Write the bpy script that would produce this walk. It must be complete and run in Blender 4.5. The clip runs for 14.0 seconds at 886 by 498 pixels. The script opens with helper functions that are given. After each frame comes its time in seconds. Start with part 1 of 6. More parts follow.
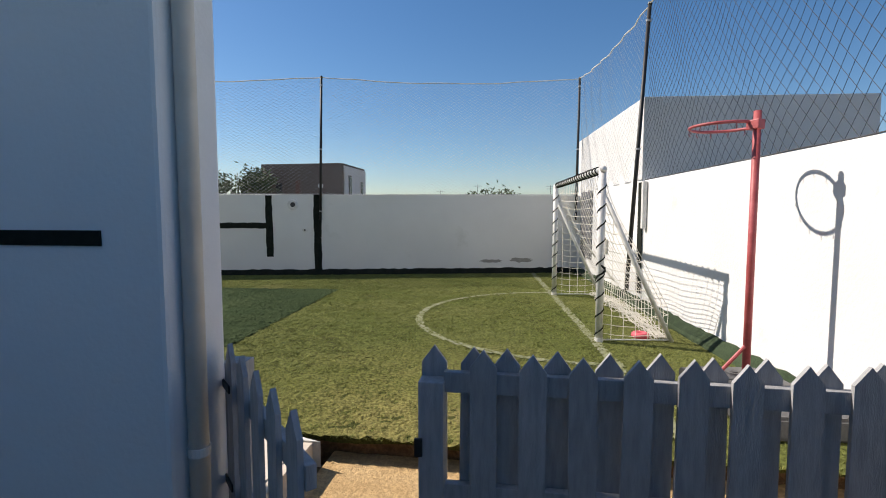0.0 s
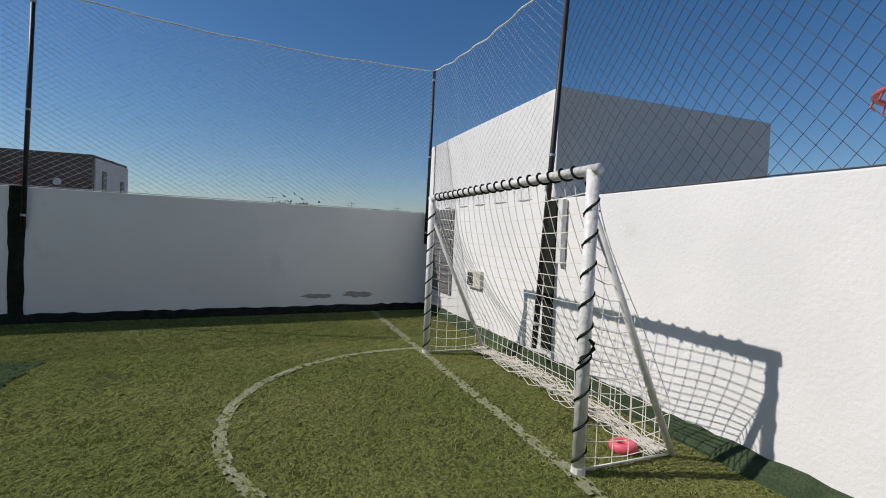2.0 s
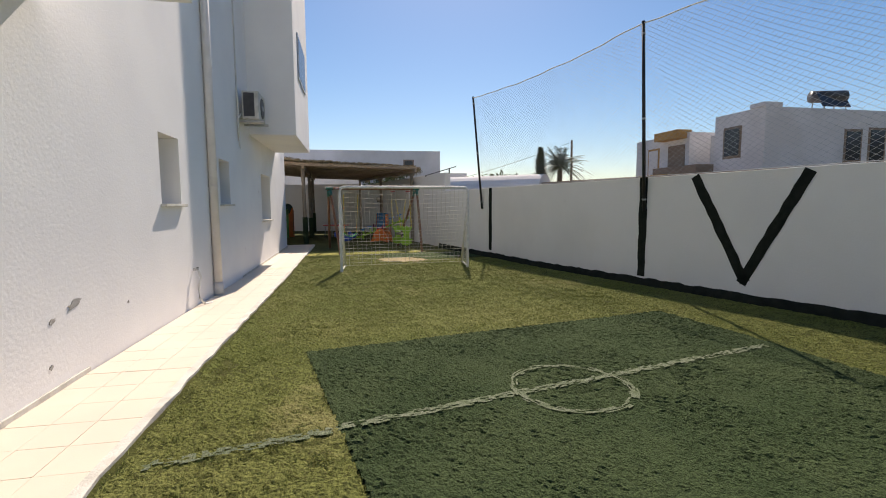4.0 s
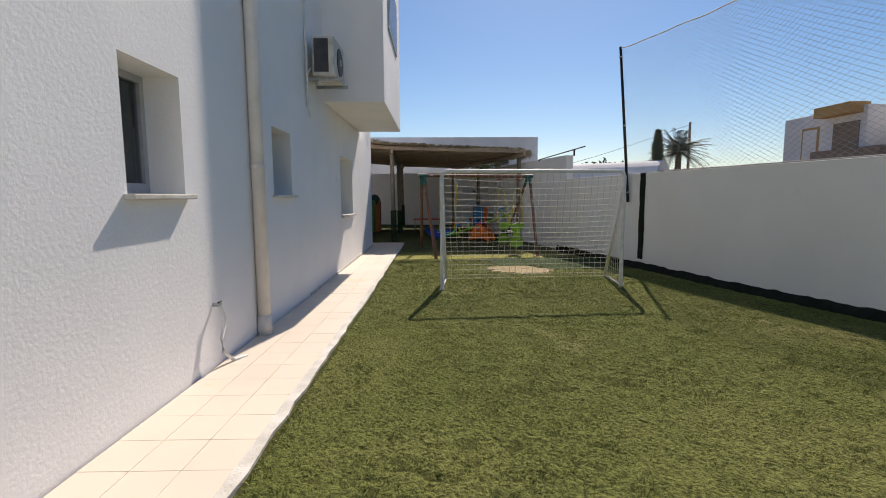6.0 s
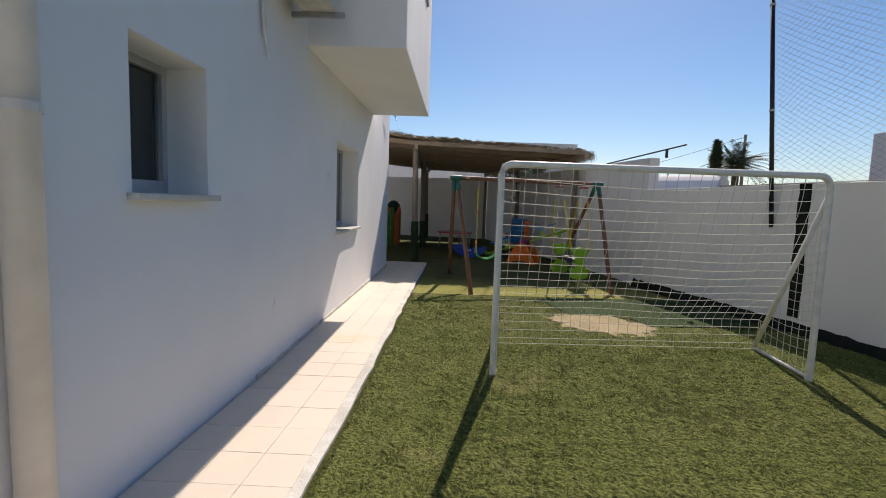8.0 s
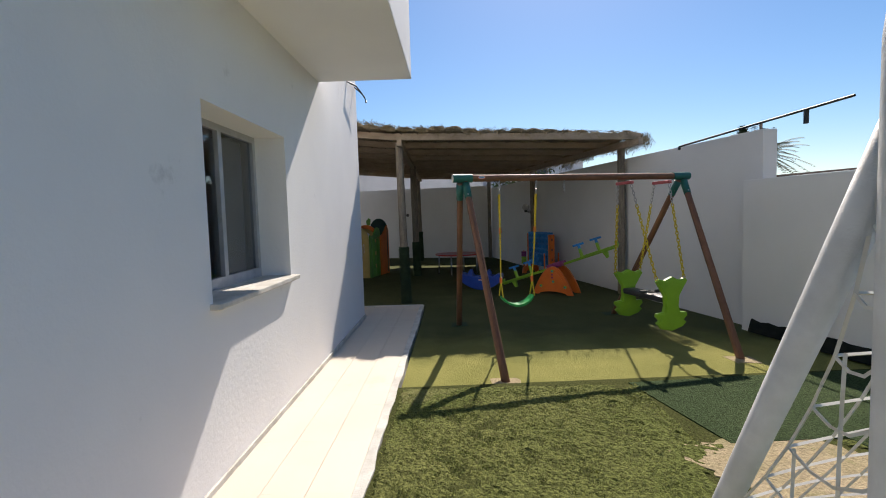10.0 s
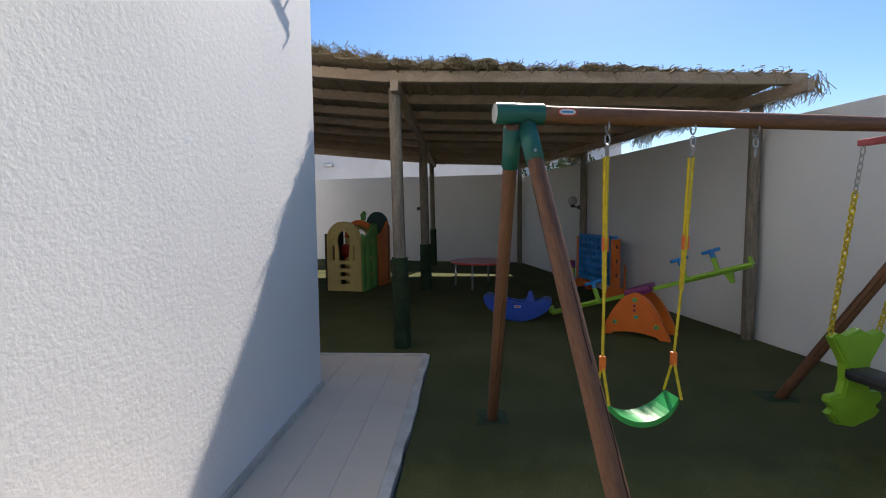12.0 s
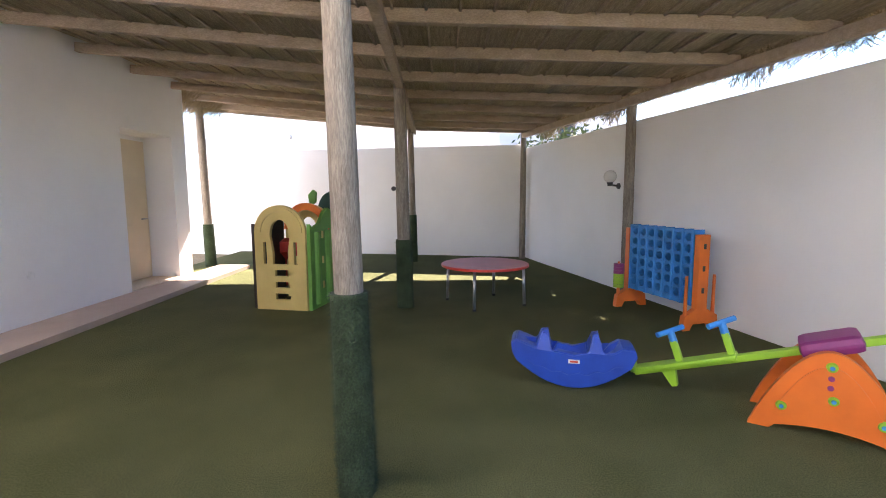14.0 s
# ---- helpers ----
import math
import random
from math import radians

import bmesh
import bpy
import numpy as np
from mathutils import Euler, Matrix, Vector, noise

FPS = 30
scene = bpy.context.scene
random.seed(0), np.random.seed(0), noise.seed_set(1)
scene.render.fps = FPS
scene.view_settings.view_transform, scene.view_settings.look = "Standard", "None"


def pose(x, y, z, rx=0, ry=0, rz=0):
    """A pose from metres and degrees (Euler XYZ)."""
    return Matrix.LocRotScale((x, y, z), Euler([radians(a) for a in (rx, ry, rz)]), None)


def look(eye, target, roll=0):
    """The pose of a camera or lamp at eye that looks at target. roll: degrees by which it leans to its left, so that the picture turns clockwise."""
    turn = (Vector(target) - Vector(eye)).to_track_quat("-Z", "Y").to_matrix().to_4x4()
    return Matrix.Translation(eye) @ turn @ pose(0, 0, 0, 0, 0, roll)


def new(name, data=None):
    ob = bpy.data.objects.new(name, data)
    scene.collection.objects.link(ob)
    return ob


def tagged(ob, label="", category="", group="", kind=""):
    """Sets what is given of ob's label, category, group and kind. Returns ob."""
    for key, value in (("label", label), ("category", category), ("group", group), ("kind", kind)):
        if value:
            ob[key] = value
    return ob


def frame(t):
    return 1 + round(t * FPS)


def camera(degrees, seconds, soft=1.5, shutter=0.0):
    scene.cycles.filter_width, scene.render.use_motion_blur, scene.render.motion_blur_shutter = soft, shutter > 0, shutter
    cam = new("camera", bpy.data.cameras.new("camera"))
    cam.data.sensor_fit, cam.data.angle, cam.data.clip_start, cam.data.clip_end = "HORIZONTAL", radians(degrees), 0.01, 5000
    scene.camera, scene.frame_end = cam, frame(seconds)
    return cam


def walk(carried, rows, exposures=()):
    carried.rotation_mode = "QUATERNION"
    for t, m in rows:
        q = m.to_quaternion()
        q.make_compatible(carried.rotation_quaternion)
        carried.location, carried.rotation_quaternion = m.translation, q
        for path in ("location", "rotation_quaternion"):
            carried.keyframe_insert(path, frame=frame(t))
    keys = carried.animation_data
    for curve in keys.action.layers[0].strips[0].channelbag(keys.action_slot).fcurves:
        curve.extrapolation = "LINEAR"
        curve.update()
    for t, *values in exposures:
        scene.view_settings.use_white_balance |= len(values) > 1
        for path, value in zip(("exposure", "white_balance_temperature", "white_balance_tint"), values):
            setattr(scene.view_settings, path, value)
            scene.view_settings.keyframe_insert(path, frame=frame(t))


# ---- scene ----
cam = camera(85.4, 14.0, soft=1.0)
PATH = [
    (0, (0.757, 0.21, 1.388), (0.452, 2.181, 1.243), 0.0),
    (0.2, (0.708, 0.745, 1.402), (0.313, 2.701, 1.268), 0.3),
    (0.5, (0.507, 1.569, 1.426), (-0.072, 3.478, 1.289), 3.8),
    (1, (0.112, 2.096, 1.418), (-0.018, 4.087, 1.274), 1.1),
    (1.5, (0.129, 2.463, 1.416), (0.524, 4.414, 1.218), 2.3),
    (2, (0.024, 2.985, 1.426), (0.553, 4.913, 1.369), 2.5),
    (2.5, (-0.236, 3.56, 1.495), (-0.625, 5.521, 1.445), 1.5),
    (3, (-0.794, 3.841, 1.471), (-2.041, 5.403, 1.401), 1.0),
    (3.5, (-1.365, 4.128, 1.466), (-3.192, 4.933, 1.35), -0.0),
    (4, (-2.071, 4.216, 1.398), (-4.025, 4.598, 1.211), -0.4),
    (6.5, (-6.19, 3.824, 1.408), (-8.183, 3.806, 1.235), -0.3),
    (7, (-7.012, 3.767, 1.43), (-9.007, 3.693, 1.31), -0.3),
    (7.5, (-7.881, 3.696, 1.372), (-9.878, 3.669, 1.261), 0.0),
    (8, (-8.689, 3.652, 1.423), (-10.68, 3.601, 1.233), 2.0),
    (8.5, (-9.58, 3.592, 1.463), (-11.571, 3.482, 1.313), -1.0),
    (11, (-14.038, 3.441, 1.480), (-16.033, 3.429, 1.346), -1.4),
    (11.2, (-14.381, 3.438, 1.455), (-16.377, 3.409, 1.328), -0.9),
    (11.5, (-14.926, 3.429, 1.464), (-16.920, 3.415, 1.317), -0.5),
    (12, (-15.738, 3.369, 1.456), (-17.729, 3.261, 1.300), -0.5),
    (12.5, (-16.547, 3.284, 1.430), (-18.536, 3.229, 1.234), -1.6),
    (13, (-17.328, 3.184, 1.462), (-19.315, 3.175, 1.235), -0.5),
    (13.5, (-18.127, 3.085, 1.453), (-20.112, 3.154, 1.214), -1.7),
    (14, (-18.906, 3.043, 1.410), (-20.893, 3.036, 1.182), -0.3),
]
EXPOSURES = [(0.0, 0.56, 6950, 14), (1.0, 0.13, 6600, 13), (2.0, 0.0, 6450, 13), (3.0, 0.88, 7600, 17), (4.0, 0.56, 7500, 17), (6.5, 0.4, 7150, 17), (8.5, 0.45, 7100, 17),
             (11.0, 0.75, 6850, 13), (12.0, 0.92, 6850, 15), (12.5, 1.4, 6900, 16), (13.0, 2.0, 7000, 18), (13.5, 2.65, 7200, 20), (14.0, 3.1, 7200, 23)]
walk(cam, [(t, look(eye, target, roll)) for t, eye, target, roll in PATH], exposures=EXPOSURES)

# ---- daylight ----
SUN_TO = Vector((-1.95, 0.45, 1.86)).normalized()
world = bpy.data.worlds.new("sky")
scene.world = world
world.use_nodes = True
wn = world.node_tree.nodes
sky = wn.new("ShaderNodeTexSky")
sky.sky_type = "NISHITA"
sky.sun_disc = False
sky.sun_elevation = math.asin(SUN_TO.z)
sky.sun_rotation = math.atan2(SUN_TO.x, SUN_TO.y)
sky.air_density, sky.dust_density, sky.ozone_density = 1.0, 0.3, 4.0
wn["Background"].inputs["Strength"].default_value = 0.08
tone = wn.new("ShaderNodeHueSaturation")
tone.inputs["Saturation"].default_value = 1.22
world.node_tree.links.new(sky.outputs[0], tone.inputs["Color"])
world.node_tree.links.new(tone.outputs[0], wn["Background"].inputs["Color"])
sun_data = bpy.data.lights.new("sun", "SUN")
sun_data.energy, sun_data.angle, sun_data.color = 4.2, radians(0.53), (1.0, 0.95, 0.87)
sun = new("sun", sun_data)
sun.matrix_world = look(SUN_TO * 60, (0, 0, 0))


# ---- materials ----
def mat(name, col, col2=None, scale=3.0, rough=0.6, metal=0.0, bump=0.0, bscale=80.0, fine=0.0, spec=0.5,
        stain=None, stain_scale=0.8, stain_at=0.62, world_space=True, stretch=(1, 1, 1), piece=0.0, wear_sunlit=()):
    """A surface: two colours mixed by broad noise, fine grain, stains and a bump."""
    m = bpy.data.materials.new(name)
    m.use_nodes = True
    nt = m.node_tree
    n, l = nt.nodes, nt.links
    p = n["Principled BSDF"]
    p.inputs["Roughness"].default_value, p.inputs["Metallic"].default_value = rough, metal
    p.inputs["Specular IOR Level"].default_value = spec
    if world_space:
        src = n.new("ShaderNodeNewGeometry").outputs["Position"]
    else:
        src = n.new("ShaderNodeTexCoord").outputs["Object"]
    mp = n.new("ShaderNodeMapping")
    mp.inputs["Scale"].default_value = stretch
    l.new(src, mp.inputs["Vector"])
    vec = mp.outputs[0]

    def noise_tex(s, det=4.0, r=0.55):
        t = n.new("ShaderNodeTexNoise")
        t.inputs["Scale"].default_value, t.inputs["Detail"].default_value, t.inputs["Roughness"].default_value = s, det, r
        l.new(vec, t.inputs["Vector"])
        return t.outputs["Fac"]

    def ramp(fac, a, b):
        r = n.new("ShaderNodeMapRange")
        r.inputs["From Min"].default_value, r.inputs["From Max"].default_value = a, b
        l.new(fac, r.inputs["Value"])
        return r.outputs["Result"]

    def mix(fac, a, b, kind="MIX"):
        x = n.new("ShaderNodeMix")
        x.data_type, x.blend_type = "RGBA", kind
        for sock, v in ((x.inputs["Factor"], fac), (x.inputs["A"], a), (x.inputs["B"], b)):
            if isinstance(v, (int, float)):
                sock.default_value = v
            elif isinstance(v, tuple):
                sock.default_value = (*v, 1.0)
            else:
                l.new(v, sock)
        return x.outputs["Result"]

    col2 = col2 or tuple(c * 0.86 for c in col)
    out = mix(ramp(noise_tex(scale), 0.35, 0.65), col, col2)
    if fine:
        dark = tuple(max(0.0, 1.0 - fine) for _ in range(3))
        out = mix(ramp(noise_tex(bscale, 3.0, 0.7), 0.38, 0.62), out, mix(1.0, out, dark, "MULTIPLY"))
    if stain:
        out = mix(ramp(noise_tex(stain_scale, 6.0, 0.65), stain_at, stain_at + 0.12), out, stain)
    # Worn spots, and a ramp along x that paints sunlight into the colour.
    for kind, *nums, colour in wear_sunlit:
        pos = n.new("ShaderNodeNewGeometry").outputs["Position"]
        if kind == "spot":
            gap = n.new("ShaderNodeVectorMath")
            gap.operation = "DISTANCE"
            l.new(pos, gap.inputs[0])
            gap.inputs[1].default_value = (nums[0], nums[1], 0.0)
            field, a, b = gap.outputs["Value"], nums[3], nums[2]
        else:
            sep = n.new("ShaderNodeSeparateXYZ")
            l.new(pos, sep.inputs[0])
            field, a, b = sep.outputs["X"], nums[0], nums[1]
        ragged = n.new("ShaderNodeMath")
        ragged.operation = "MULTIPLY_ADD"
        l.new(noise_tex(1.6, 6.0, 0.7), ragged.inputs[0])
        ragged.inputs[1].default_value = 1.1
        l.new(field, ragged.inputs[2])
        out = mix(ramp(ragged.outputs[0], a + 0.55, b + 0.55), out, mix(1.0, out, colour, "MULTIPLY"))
    if piece:
        info = n.new("ShaderNodeObjectInfo")
        hsv = n.new("ShaderNodeHueSaturation")
        l.new(ramp(info.outputs["Random"], 0.0, 1.0), hsv.inputs["Value"])
        r = hsv.inputs["Value"].links[0].from_node
        r.inputs["To Min"].default_value, r.inputs["To Max"].default_value = 1.0 - piece, 1.0 + piece * 0.4
        l.new(out, hsv.inputs["Color"])
        out = hsv.outputs["Color"]
    l.new(out, p.inputs["Base Color"])
    if bump:
        b = n.new("ShaderNodeBump")
        b.inputs["Distance"].default_value, b.inputs["Strength"].default_value = bump, 0.9
        l.new(noise_tex(bscale, 4.0, 0.6), b.inputs["Height"])
        l.new(b.outputs[0], p.inputs["Normal"])
    return m


M_PLASTER = mat("white_plaster", (0.76, 0.755, 0.745), (0.70, 0.70, 0.69), 0.9, 0.85, bump=0.004, bscale=34, spec=0.25,
                stain=(0.62, 0.61, 0.58), stain_scale=1.7, stain_at=0.66)
M_BUILD = mat("white_stucco", (0.84, 0.84, 0.84), (0.78, 0.78, 0.79), 0.7, 0.85, bump=0.0026, bscale=36, spec=0.25,
              stain=(0.60, 0.60, 0.60), stain_scale=2.6, stain_at=0.68)
M_BOUND = mat("boundary_plaster", (0.80, 0.80, 0.79), (0.74, 0.74, 0.73), 0.6, 0.9, bump=0.003, bscale=40, spec=0.2,
              stain=(0.66, 0.66, 0.64), stain_scale=0.9, stain_at=0.66)
M_BLACK = mat("black_paint", (0.014, 0.017, 0.014), (0.024, 0.027, 0.022), 9, 0.95, spec=0.1, bump=0.002, bscale=60)
M_TURF = mat("artificial_turf", (0.146, 0.176, 0.046), (0.205, 0.218, 0.07), 0.55, 0.95, bump=0.05, bscale=40, fine=0.62, spec=0.08,
             stain=(0.27, 0.25, 0.11), stain_scale=0.42, stain_at=0.60,
             wear_sunlit=[("spot", 0.3, 3.0, 0.3, 2.4, (1.9, 1.55, 1.75))])
# Darker than the tufts, to paint shade into the pits between them.
M_PIT_SHADE = mat("turf_pit_shade", (0.075, 0.085, 0.026), (0.10, 0.105, 0.035), 2.0, 0.97, bump=0.02, bscale=50, fine=0.5, spec=0.05)
M_TURF_DARK = mat("dark_turf", (0.064, 0.102, 0.043), (0.086, 0.124, 0.054), 1.2, 0.95, bump=0.035, bscale=70, fine=0.6, spec=0.08)
# The x ramp lightens the colour to paint sun in front of the pergola.
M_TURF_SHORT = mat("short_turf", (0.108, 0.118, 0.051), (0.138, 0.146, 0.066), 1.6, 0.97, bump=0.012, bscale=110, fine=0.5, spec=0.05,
                   wear_sunlit=[("x", -18.9, -17.4, (2.6, 2.35, 1.7))])
M_LINE = mat("chalk_line", (0.36, 0.37, 0.25), (0.25, 0.27, 0.13), 11, 0.95, bump=0.015, bscale=70, fine=0.45, spec=0.05)
M_LINE_DIM = mat("worn_line", (0.25, 0.285, 0.20), (0.17, 0.21, 0.125), 12, 0.95, bump=0.015, bscale=80, fine=0.5, spec=0.05)
M_SAND = mat("orange_sand", (0.64, 0.45, 0.24), (0.56, 0.38, 0.19), 5, 0.98, bump=0.02, bscale=45, fine=0.3, spec=0.05)
M_BED = mat("packed_sand", (0.24, 0.15, 0.085), (0.18, 0.11, 0.06), 7, 0.98, bump=0.03, bscale=35, fine=0.4, spec=0.05)
M_SANDPALE = mat("pale_sand", (0.50, 0.40, 0.26), (0.40, 0.33, 0.20), 4, 0.98, bump=0.02, bscale=45, fine=0.35, spec=0.05, stain=(0.25, 0.24, 0.11), stain_scale=2.2, stain_at=0.56)
M_EARTH = mat("dry_earth", (0.33, 0.26, 0.17), (0.26, 0.22, 0.13), 0.3, 0.98, bump=0.02, bscale=20, fine=0.3, spec=0.05,
              stain=(0.13, 0.14, 0.06), stain_scale=0.2, stain_at=0.55)
M_TILE = mat("pale_tile", (0.69, 0.605, 0.50), (0.65, 0.57, 0.475), 1.6, 0.5, bump=0.001, bscale=90, piece=0.02,
             stain=(0.68, 0.50, 0.31), stain_scale=0.5, stain_at=0.60)
M_PORCH = mat("pink_brown_tile", (0.47, 0.36, 0.30), (0.42, 0.32, 0.26), 2.0, 0.55, bump=0.001, bscale=90, stain=(0.34, 0.26, 0.2), stain_scale=1.5, stain_at=0.62)
M_GROUT = mat("grey_grout", (0.66, 0.575, 0.47), None, 8, 0.9, bump=0.003, bscale=90)
M_KERB = mat("white_kerb", (0.66, 0.64, 0.59), (0.5, 0.48, 0.43), 6, 0.85, bump=0.008, bscale=60)
M_WHITE = mat("white_paint_metal", (0.74, 0.74, 0.72), (0.62, 0.62, 0.60), 12, 0.45, bump=0.001, bscale=120)
M_FENCE = mat("grey_white_wood", (0.42, 0.42, 0.43), (0.33, 0.33, 0.335), 7, 0.7, bump=0.004, bscale=40, stretch=(6, 6, 1), piece=0.12,
              stain=(0.22, 0.2, 0.19), stain_scale=9, stain_at=0.7)
M_PIPE = mat("cream_pvc", (0.70, 0.68, 0.65), (0.62, 0.60, 0.57), 5, 0.5)
M_RED = mat("red_paint", (0.50, 0.11, 0.12), (0.38, 0.07, 0.07), 14, 0.5, bump=0.002, bscale=90)
M_RUBBER = mat("black_plastic", (0.03, 0.03, 0.033), (0.05, 0.05, 0.055), 8, 0.45, bump=0.003, bscale=70)
M_BASE = mat("dusty_black_plastic", (0.055, 0.055, 0.06), (0.10, 0.098, 0.095), 5, 0.42, bump=0.002, bscale=60, fine=0.2)
M_POLE = mat("black_steel", (0.015, 0.016, 0.018), (0.03, 0.028, 0.026), 9, 0.5, metal=0.3)
M_NET = mat("white_net_cord", (0.70, 0.68, 0.62), (0.60, 0.57, 0.50), 20, 0.9)
M_NETDARK = mat("grey_net_cord", (0.46, 0.47, 0.49), (0.36, 0.37, 0.39), 6, 0.9)
M_NETBLACK = mat("dark_net_cord", (0.05, 0.05, 0.055), (0.08, 0.08, 0.08), 6, 0.9)
M_LOG = mat("red_brown_log", (0.235, 0.105, 0.052), (0.16, 0.068, 0.035), 3.0, 0.62, bump=0.004, bscale=30, world_space=False, stretch=(3, 3, 0.5), fine=0.25)
M_CRACK = mat("dark_crack", (0.028, 0.014, 0.009), None, 20, 0.95)
M_POST = mat("weathered_post", (0.34, 0.29, 0.225), (0.22, 0.18, 0.14), 5, 0.85, bump=0.012, bscale=30, stretch=(5, 5, 0.7), fine=0.35,
             stain=(0.12, 0.09, 0.065), stain_scale=4, stain_at=0.66)
M_BEAM = mat("brown_beam", (0.50, 0.39, 0.29), (0.40, 0.31, 0.22), 4, 0.85, bump=0.006, bscale=40, stretch=(3, 1, 3), fine=0.3)
M_REED = mat("dry_reed", (0.60, 0.49, 0.33), (0.45, 0.36, 0.23), 5, 0.95, bump=0.02, bscale=30, stretch=(0.6, 9, 9), fine=0.5)
M_STRAW = mat("dry_straw", (0.30, 0.235, 0.125), (0.20, 0.15, 0.075), 9, 0.95)
M_GREENPL = mat("green_bracket", (0.012, 0.13, 0.105), (0.008, 0.10, 0.08), 6, 0.45)
M_SWGREEN = mat("green_plastic", (0.015, 0.36, 0.09), (0.01, 0.28, 0.07), 4, 0.4)
M_LIME = mat("lime_plastic", (0.27, 0.52, 0.035), (0.22, 0.44, 0.03), 4, 0.42, bump=0.001, bscale=60)
M_ROPE = mat("yellow_rope", (0.66, 0.52, 0.035), (0.52, 0.38, 0.02), 30, 0.8)
M_ORANGE = mat("orange_plastic", (0.78, 0.175, 0.025), (0.68, 0.14, 0.02), 4, 0.42, bump=0.001, bscale=60)
M_BLUE = mat("blue_plastic", (0.012, 0.070, 0.40), (0.010, 0.05, 0.31), 4, 0.38, bump=0.001, bscale=60)
M_SKYBLUE = mat("light_blue_plastic", (0.02, 0.25, 0.62), (0.015, 0.19, 0.5), 4, 0.42)
M_PURPLE = mat("purple_plastic", (0.24, 0.03, 0.15), (0.18, 0.02, 0.11), 4, 0.45)
M_YELLOWPL = mat("tan_yellow_plastic", (0.62, 0.47, 0.17), (0.55, 0.41, 0.14), 3, 0.5, bump=0.002, bscale=30)
M_HOUSEGREEN = mat("leaf_green_plastic", (0.13, 0.33, 0.055), (0.10, 0.27, 0.05), 3, 0.5, bump=0.002, bscale=30)
M_DARKGREEN = mat("dark_green_plastic", (0.012, 0.065, 0.055), (0.01, 0.045, 0.04), 3, 0.5)
M_BROWNPL = mat("dark_brown_plastic", (0.035, 0.022, 0.018), None, 3, 0.5)
M_REDPL = mat("red_plastic", (0.62, 0.06, 0.035), (0.52, 0.04, 0.03), 3, 0.4)
M_PINK = mat("pink_rubber", (0.66, 0.10, 0.14), None, 5, 0.5)
M_TABLE = mat("red_table_top", (0.50, 0.12, 0.10), (0.44, 0.10, 0.085), 3, 0.4)
M_STEEL = mat("galvanised_steel", (0.45, 0.46, 0.47), (0.35, 0.36, 0.37), 15, 0.35, metal=0.8)
M_ALU = mat("grey_aluminium", (0.50, 0.51, 0.53), (0.42, 0.43, 0.45), 9, 0.45, metal=0.3, stain=(0.25, 0.25, 0.27), stain_scale=6, stain_at=0.62)
M_DOOR = mat("cream_door", (0.68, 0.58, 0.43), (0.64, 0.54, 0.40), 2, 0.5)
M_SHUTTER = mat("dark_blind", (0.045, 0.06, 0.06), (0.035, 0.045, 0.048), 3, 0.6)
M_ROOM = mat("dim_room_wall", (0.30, 0.29, 0.27), None, 2, 0.9)
M_BROWNHOUSE = mat("brown_render", (0.16, 0.12, 0.10), (0.13, 0.098, 0.082), 0.6, 0.95, bump=0.02, bscale=8, fine=0.2)
M_BRICK = mat("raw_brick", (0.24, 0.11, 0.07), (0.18, 0.08, 0.055), 1.5, 0.95, bump=0.02, bscale=9, fine=0.3)
M_HOUSEWHITE = mat("house_white", (0.76, 0.74, 0.74), (0.64, 0.62, 0.61), 0.5, 0.9, bump=0.01, bscale=6)
M_OCHRE = mat("ochre_stone", (0.50, 0.29, 0.10), (0.42, 0.23, 0.08), 2, 0.9, bump=0.02, bscale=9)
M_STONE = mat("brown_stone", (0.27, 0.2, 0.15), (0.22, 0.16, 0.12), 2, 0.9, bump=0.02, bscale=9)
M_WINDARK = mat("dark_window", (0.05, 0.05, 0.055), None, 2, 0.25)
M_LEAF = mat("green_leaf", (0.055, 0.085, 0.022), (0.035, 0.06, 0.016), 2, 0.7)
M_PALM = mat("palm_leaf", (0.035, 0.06, 0.025), (0.025, 0.045, 0.018), 1, 0.7)
M_BARK = mat("bark", (0.12, 0.085, 0.055), (0.08, 0.055, 0.035), 3, 0.95, bump=0.03, bscale=12)
M_DAMP = mat("grey_damp_stain", (0.30, 0.29, 0.27), (0.36, 0.35, 0.33), 9, 0.95, bump=0.004, bscale=60)
M_LAMP = mat("milky_globe", (0.62, 0.6, 0.56), None, 3, 0.2)
M_WRAP = mat("turf_wrap", (0.026, 0.048, 0.018), (0.05, 0.08, 0.035), 6, 0.95, fine=0.5, bscale=90)
M_BLADE = mat("turf_blade", (0.185, 0.215, 0.06), (0.25, 0.262, 0.09), 0.7, 0.9, spec=0.1)
M_GRILLE = mat("grey_grille", (0.17, 0.17, 0.175), (0.13, 0.13, 0.135), 6, 0.6)
M_BLADE_DARK = mat("dark_turf_blade", (0.10, 0.155, 0.066), (0.15, 0.20, 0.10), 0.9, 0.9, spec=0.1)
M_PAD = mat("white_padding_wrap", (0.72, 0.72, 0.70), (0.6, 0.6, 0.59), 18, 0.5, bump=0.01, bscale=25)


def glass_material():
    m = bpy.data.materials.new("window_glass")
    m.use_nodes = True
    p = m.node_tree.nodes["Principled BSDF"]
    p.inputs["Base Color"].default_value = (0.62, 0.66, 0.68, 1)
    p.inputs["Roughness"].default_value, p.inputs["Transmission Weight"].default_value, p.inputs["IOR"].default_value = 0.01, 1.0, 1.45
    return m


M_GLASS = glass_material()


